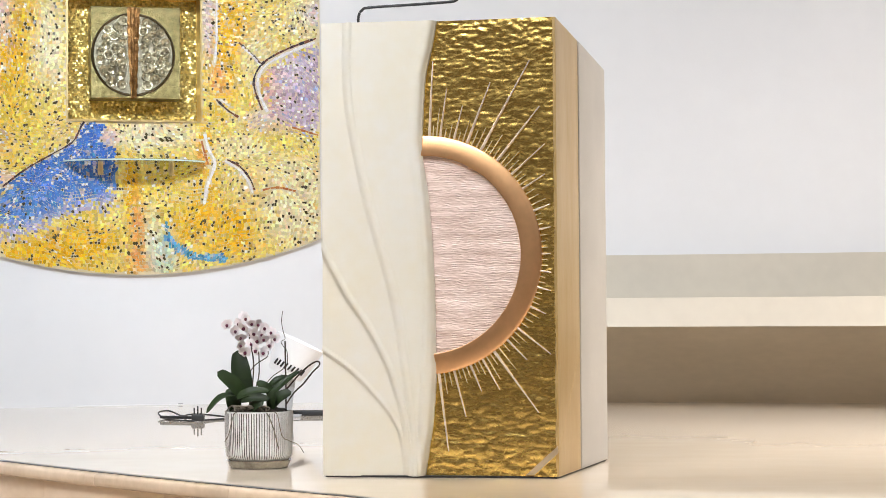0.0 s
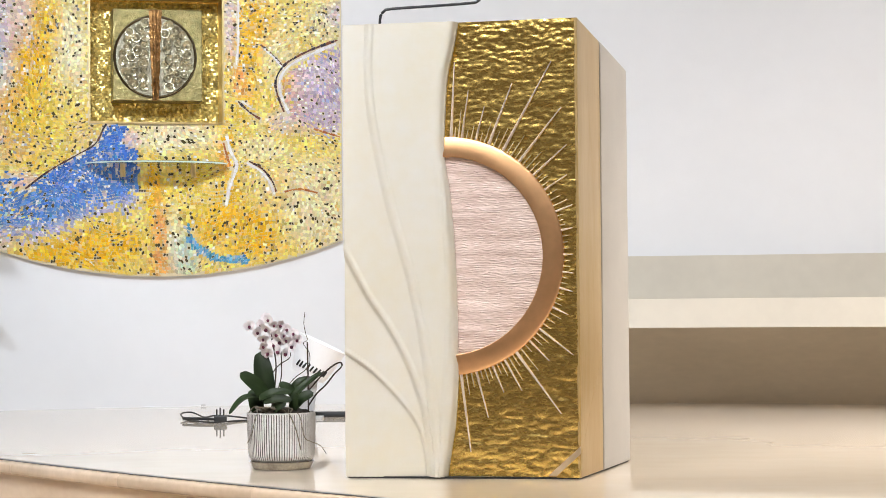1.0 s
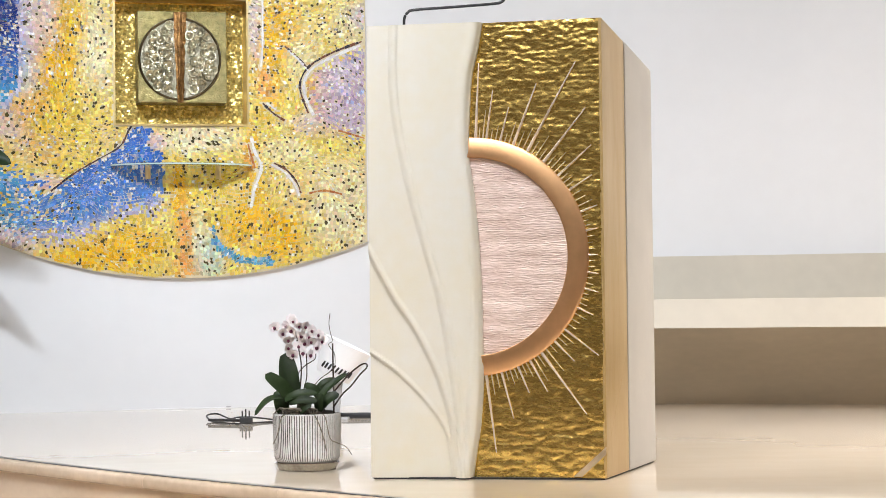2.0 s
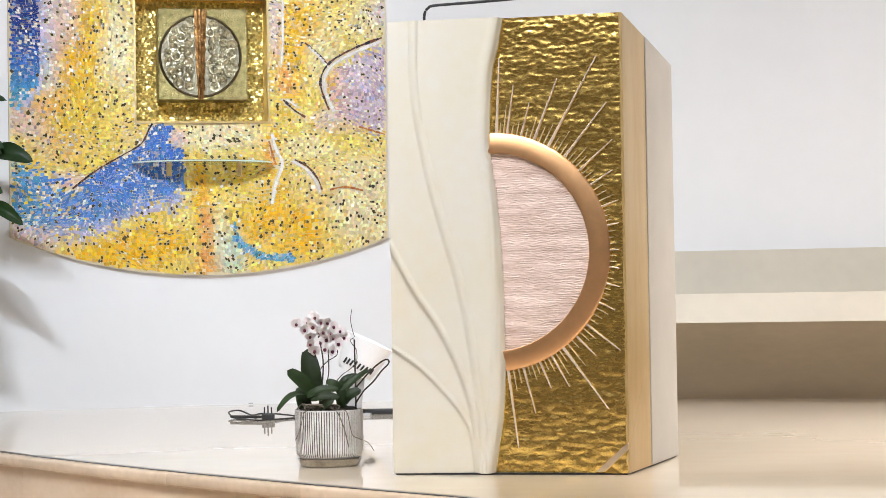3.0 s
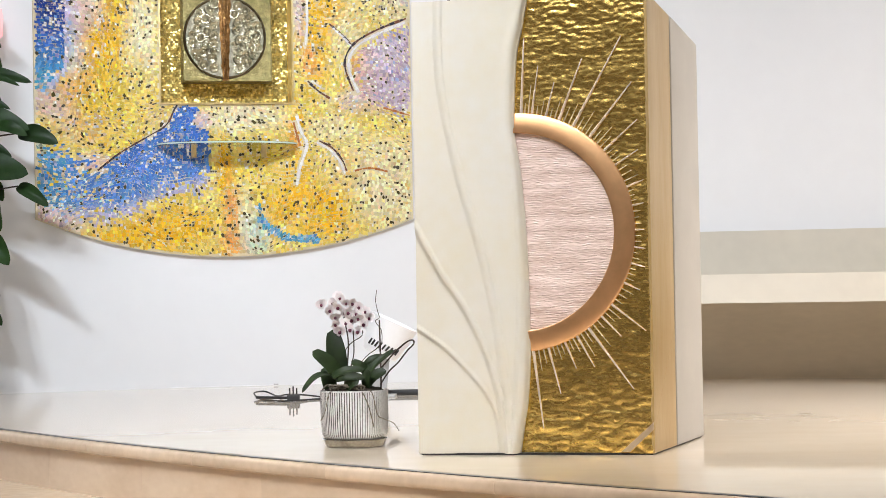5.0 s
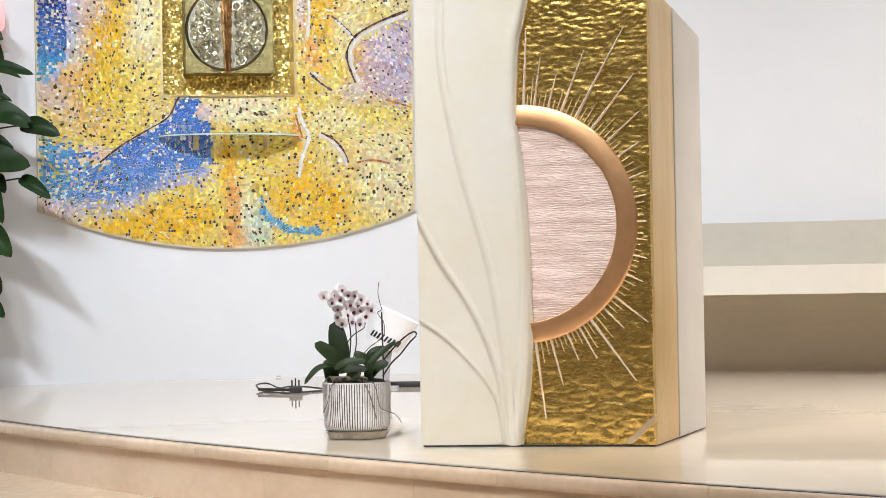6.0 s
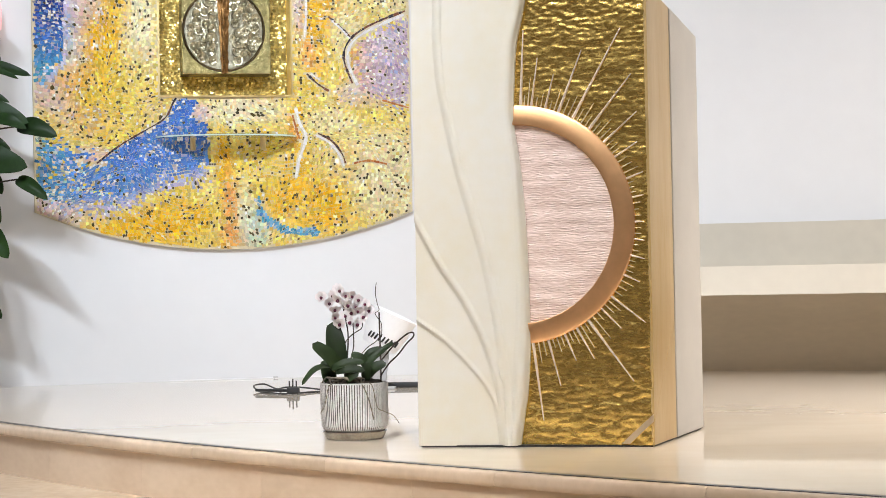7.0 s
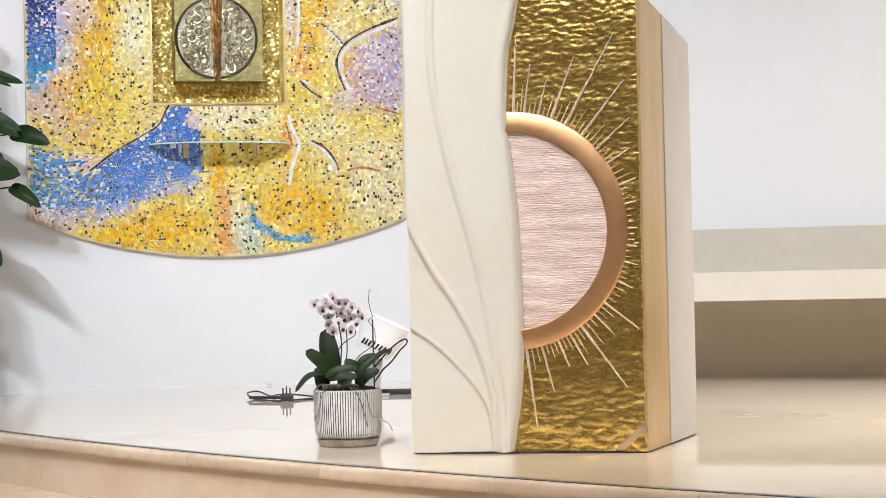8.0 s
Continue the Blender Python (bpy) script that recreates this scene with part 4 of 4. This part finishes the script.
for line, r in (
        ([op(438, 738), op(441, 712), op(446, 680), op(448, 640), op(441, 597)], 0.0020), ([op(442, 715), op(456, 672), op(458, 645), op(457, 618)], 0.0016),
        ([op(474, 622), op(472, 632), op(455, 643), op(444, 655), op(438, 672), op(443, 690)], 0.0014), ([op(505, 735), op(505, 690), op(504, 604)], 0.0022),
        ([op(504, 718), op(520, 695), op(536, 680), op(552, 660), op(564, 648), op(563, 641), op(552, 644), op(530, 662), op(505, 690), op(480, 712)], 0.0022),
        ([op(500, 551), op(498, 570), op(501, 588), op(504, 600), op(497, 605), op(500, 612), op(507, 622), op(508, 640), op(504, 655)], 0.0010),
        ([op(462, 690), op(480, 668), op(498, 655), op(509, 643)], 0.0012)):
    part("stem", tube(smooth_line(line, 6), r, 7), STEM, orchid, "", True)
for line, r in (([op(470, 729, -0.06), op(478, 731, -0.093), op(488, 756, -0.0925), op(496, 790, -0.0915)], 0.0016), ([op(424, 728, -0.07), op(418, 731, -0.088), op(410, 762, -0.083), op(402, 778, -0.078)], 0.0014),
                ([op(486, 727, -0.07), op(494, 732, -0.083), op(502, 768, -0.083), op(514, 776, -0.085), op(530, 783, -0.09), op(540, 797, -0.09)], 0.0013)):
    part("root", tube(smooth_line(line, 6), r, 6), ROOT, orchid, "", True)
r7 = random.Random(12)
for k in range(9):
    a = r7.uniform(-2.7, -0.4)
    c = Vector((0.07 * math.cos(a), 0.07 * math.sin(a), 0.157))
    line = [c + Vector((r7.uniform(-0.03, 0.03), r7.uniform(-0.012, 0.012), q)) for q in (-0.004, 0.010, 0.006, -0.003)]
    part("root", tube(smooth_line(line, 5), r7.uniform(0.0013, 0.0021), 6), ROOT, orchid, "", True)
PETAL = mat("orchid_petal", (0.90, 0.88, 0.89), 0.5, second=(0.90, 0.80, 0.84), scale=60, each=0.06)
LIP = mat("orchid_lip", (0.12, 0.02, 0.05), 0.45, vary=0.3, scale=60)


def flower(centre, face, size, spin):
    """Five petals and a dark lip, facing along face."""
    z = Vector(face).normalized()
    x = z.cross(Vector((0, 0, 1))).normalized()
    y = x.cross(z)
    c = Vector(centre)
    bm = bmesh.new()
    for k, (ang, ln, w) in enumerate(((90, 1.0, 0.75), (18, 1.05, 1.2), (162, 1.05, 1.2), (-55, 0.95, 0.7), (-125, 0.95, 0.7))):
        a = radians(ang + spin)
        d = x * math.cos(a) + y * math.sin(a)
        n = z.cross(d)
        prev = None
        for i in range(5):
            t = i / 4
            ww = size * w * 0.5 * math.sin(math.pi * (0.12 + 0.74 * t)) ** 0.7
            p = c + d * size * ln * t + z * (size * 0.18 * math.sin(2.2 * t) - 0.0004 * k)
            cur = [bm.verts.new(p + n * ww * e + z * size * 0.07 * (abs(e) - 0.5)) for e in (-1, -0.4, 0.4, 1)]
            if prev:
                for j in range(3):
                    bm.faces.new((prev[j], prev[j + 1], cur[j + 1], cur[j]))
            prev = cur
    ob = part("flower", bm, PETAL, orchid, "white flower flushed pink", True)
    bm = bmesh.new()
    bmesh.ops.create_icosphere(bm, subdivisions=2, radius=size * 0.26)
    for v in bm.verts:
        q = v.co.copy()
        q.z *= 1.2
        q.y = q.y * (1.5 if q.y < 0 else 0.8)
        v.co = c + x * q.x + y * (q.y - size * 0.14) + z * (q.z + size * 0.2)
    part("lip", bm, LIP, ob, "dark purple lip", True)


r5 = random.Random(21)
for x, y in ((402, 574), (414, 585), (437, 563), (432, 579), (424, 597), (457, 573), (449, 589), (455, 602), (477, 611), (478, 588), (466, 624), (434, 622), (455, 619), (444, 608), (466, 600), (421, 572), (468, 580), (440, 590), (484, 600), (426, 610), (430, 560), (446, 572), (460, 592)):
    flower(op(x, y, r5.uniform(-0.03, 0.03)), (r5.uniform(-1.8, 1.5), -1, r5.uniform(-1.0, 0.3)), r5.uniform(0.014, 0.0175), r5.uniform(-30, 30))

# ---- floor spotlight, its cord and plug ----
WHITE_PL = mat("white_plastic", (0.93, 0.93, 0.96), 0.35, vary=0.03, scale=8)
GREY_PL = mat("grey_plastic", (0.42, 0.42, 0.43), 0.45, vary=0.08, scale=10)
spot = thing("floor_spotlight", pose(-0.605, 7.95, 0), "white plastic floor spotlight with vent slots, switched off", "spotlight")
axis = Matrix.Translation((0.035, 0.0, 0.235)) @ pose(0, 0, 0, 0, 26, 0)
bm = lathe([(0.030, -0.085), (0.066, -0.080), (0.070, -0.072), (0.084, -0.020), (0.094, 0.05), (0.096, 0.056), (0.090, 0.058), (0.086, 0.050)], 48)
bmesh.ops.transform(bm, matrix=axis, verts=bm.verts)
part("housing", bm, WHITE_PL, spot, "", True)
for k in range(9):
    a = radians(-128 + 88 * k / 8)
    bm = block(-0.0034, 0.0034, -0.0022, 0.0022, -0.012, 0.012)
    bmesh.ops.transform(bm, matrix=axis @ pose(0, 0, 0, 0, 0, math.degrees(a)) @ pose(0.0787, 0, -0.045, 0, 15, 90), verts=bm.verts)
    part("vent_slot", bm, BLACK, spot)
bm = block(-0.028, 0.028, -0.008, 0.008, 0.004, 0.17, 0.003)
for v in bm.verts:
    v.co.x += 0.12 * (v.co.z - 0.05)
part("bracket", bm, GREY_PL, spot, "grey plastic bracket")
part("foot", block(-0.055, 0.06, -0.05, 0.05, 0.0, 0.008, 0.002), GREY_PL, spot)

tray = tagged(link_mesh("cable_cover", block(-0.66, 0.10, 8.02, 8.07, 0, 0.02, 0.004), RUBBER), "long low black rubber cable cover on the floor", "cable cover")

cord = thing("power_cord", pose(-0.91, 7.71, 0), "coiled black power cord with a three-pin plug lying on the floor", "power cord")
loop = [(-0.83, 7.93), (-0.90, 7.88), (-0.96, 7.90), (-1.01, 8.03), (-1.07, 8.12), (-1.095, 8.00), (-1.05, 7.84), (-0.99, 7.74), (-0.94, 7.68), (-0.88, 7.73), (-0.82, 7.80), (-0.74, 7.90), (-0.62, 8.0)]
part("cord", tube(smooth_line([(x + 0.91, y - 7.71, 0.0035 + (0.014 if x < -1.04 and y > 7.9 else 0.012 if -0.98 < x < -0.88 and y > 7.8 else 0)) for x, y in loop], 8), 0.0032, 8), RUBBER, cord, "", True)
part("cord", tube(smooth_line([(x + 0.91, y - 7.71, 0.012) for x, y in ((-1.06, 7.80), (-0.98, 7.76), (-0.91, 7.73))], 8), 0.0055, 8), RUBBER, cord, "", True)
plug = part("plug", block(-0.022, 0.024, -0.018, 0.018, 0.004, 0.026, 0.004), RUBBER, cord, "black three-pin plug")
for dx, h in ((-0.013, 0.05), (0.013, 0.05), (0.0, 0.056)):
    part("pin", block(dx - 0.0025, dx + 0.0025, -0.004, 0.004, 0.024, h), BLACK, plug)

wire = [apse(-17.0 + 4.9 * k / 12, 5.165 + 0.012 * math.sin(k * 1.1), 0.004) for k in range(13)]
thin = thing("thin_cable", Matrix.Translation(wire[0]), "thin pale cable lying along the foot of the wall", "cable")
part("cord", tube([p - wire[0] for p in wire], 0.002, 6), WHITE_PL, thin, "", True)
part("connector", tube([wire[-1] - wire[0] + Vector((0, 0, 0.002)), wire[-1] - wire[0] + Vector((0.02, 0.004, 0.002))], 0.0024, 8), GREY_PL, thin, "grey plastic connector", True)

# ---- tall leafy plant by the wall ----
TX, TY = -2.26, 8.02
tall = thing("rubber_plant", pose(TX, TY, 0), "tall rubber plant with large glossy dark leaves in a grey pot", "plant")
part("pot", lathe([(0.0, 0.0), (0.10, 0.0), (0.105, 0.02), (0.125, 0.26), (0.13, 0.27), (0.118, 0.27), (0.112, 0.23), (0.0, 0.235)], 40, False), GREY_PL, tall, "grey plastic pot", True)
part("soil", lathe([(0.111, 0.232), (0.06, 0.24), (0.003, 0.242)], 24), SOIL, tall, "", True)
trunk = [(0.0, 0, 0.23), (0.015, 0.01, 0.6), (-0.01, 0.0, 1.0), (0.01, -0.01, 1.4), (0.0, 0, 1.75)]
part("trunk", tube(smooth_line(trunk, 6), 0.011, 9, 0.5), STEM, tall, "", True)
r6 = random.Random(4)
seen_leaves = [
    ((0.086, 0.02, 1.28), (0.315, -0.01, 1.237), 0.056), ((0.143, -0.03, 1.252), (0.279, -0.06, 1.22), 0.028), ((0.112, 0.0, 1.163), (0.234, -0.03, 1.132), 0.036),
    ((0.076, -0.02, 1.114), (0.313, -0.05, 1.05), 0.10), ((0.18, -0.06, 1.066), (0.314, -0.09, 1.025), 0.055), ((0.256, 0.02, 1.043), (0.415, -0.01, 0.998), 0.080),
    ((0.114, 0.03, 1.011), (0.23, 0.0, 0.949), 0.030), ((0.068, -0.06, 0.906), (0.316, -0.09, 0.877), 0.135), ((0.258, -0.02, 0.834), (0.383, -0.05, 0.751), 0.058),
    ((0.137, 0.02, 0.847), (0.195, -0.01, 0.778), 0.06), ((0.141, -0.05, 0.791), (0.202, -0.08, 0.658), 0.06)]
seen_leaves += [((0.13, -0.05, 0.65), (0.233, -0.08, 0.527), 0.085), ((0.119, -0.04, 0.372), (0.2, -0.07, 0.296), 0.06), ((0.02, 0.10, 0.62), (0.17, 0.13, 0.55), 0.11),
                ((0.02, 0.08, 0.98), (0.20, 0.10, 0.93), 0.12), ((0.0, 0.05, 1.22), (0.17, 0.08, 1.18), 0.12), ((0.0, 0.06, 1.42), (0.19, 0.02, 1.38), 0.12)]
for k in range(52):
    a = 2.4 * k
    zz = 0.36 + 1.35 * k / 52
    ln = r6.uniform(0.18, 0.27)
    seen_leaves.append(((0.05 * math.cos(a), 0.05 * math.sin(a), zz + 0.05), (min(0.15, ln * math.cos(a)), max(-0.22, min(0.28, ln * math.sin(a))), zz - r6.uniform(0.0, 0.12)), r6.uniform(0.11, 0.15)))
for base, tip, w in seen_leaves:
    mid = (base[0] * 0.1, base[1] * 0.1, base[2] - 0.03)
    leaf = part("leaf", blade(base, tip, w, 0.022, (r6.uniform(-0.25, 0.25), -1, r6.uniform(0.25, 0.7)), r6.uniform(0.1, 0.45), 0.0014, 14, 6, 0.55), LEAF_DARK, tall, "", True)
    part("stalk", tube([mid, base], 0.0035, 6), STEM, leaf, "", True)

# ---- red sanctuary lamp ----
RED_GLASS = mat("red_glass", (0.9, 0.42, 0.44), 0.15, vary=0.05, emit=0.9)
lampy = thing("sanctuary_lamp", wall_frame(-0.985, 1.46, 0.0), "small red glass sanctuary lamp on a brass wall bracket", "lamp")
part("bracket", tube([(0, 0.0, -0.02), (0, 0.06, -0.02), (0, 0.085, 0.0)], 0.006, 8), BRASS, lampy, "", True)
bm = lathe([(0.02, 0.0), (0.036, 0.02), (0.04, 0.09), (0.034, 0.13), (0.03, 0.13)], 28)
bmesh.ops.translate(bm, verts=bm.verts, vec=(0, 0.085, 0))
part("glass", bm, RED_GLASS, lampy, "glowing red glass", True)

# ---- pieces of the platform edge and of the mosaic ----
phi = 220.04 - 2.7 * 7
while phi < 268:
    if phi > LEFT - 1:
        part("riser_panel", rim_band(PR - 0.045, PR - 0.020, phi + 0.002, phi + 2.698, -STEP, -0.031, 0.9), RISER, platform)
        part("nosing", rim_profile(NOSE, phi + 1.35 + 0.003, phi + 1.35 + 2.697), NOSING, platform, "", True)
    phi += 2.7
for i in range(1, 3):
    r = PR + TREAD * i
    tagged(link_mesh("step_riser", rim_band(r - 0.045, r - 0.020, max(meets(r), 190) + 0.1, 268.9, -STEP * (i + 1), -STEP * i - 0.03), RISER, None, False),
           "beige marble riser of a curved step", "step", "steps to the platform", "structure")
bits = {}
for sc, zc, w, h, turn, tx, tz, colour in picked:
    key = (round(w / TW * 4) / 4, round(h / TH * 4) / 4)
    if key not in bits:
        hw, hh = TW * key[0] / 2 - 0.0003, TH * key[1] / 2 - 0.0003
        b2 = block(-hw, hw, 0.0, 0.0033, -hh, hh)
        me = bpy.data.meshes.new("tessera")
        b2.to_mesh(me)
        b2.free()
        me.materials.append(TESSERA_SINGLE)
        bits[key] = me
    ob = new("tessera", bits[key])
    ob.color = (*colour, 1)
    ob.parent = mosaic
    ob.matrix_basis = TO_MOSAIC @ wall_frame(sc, zc, 0.0255) @ Euler((tz, -turn, tx)).to_matrix().to_4x4()
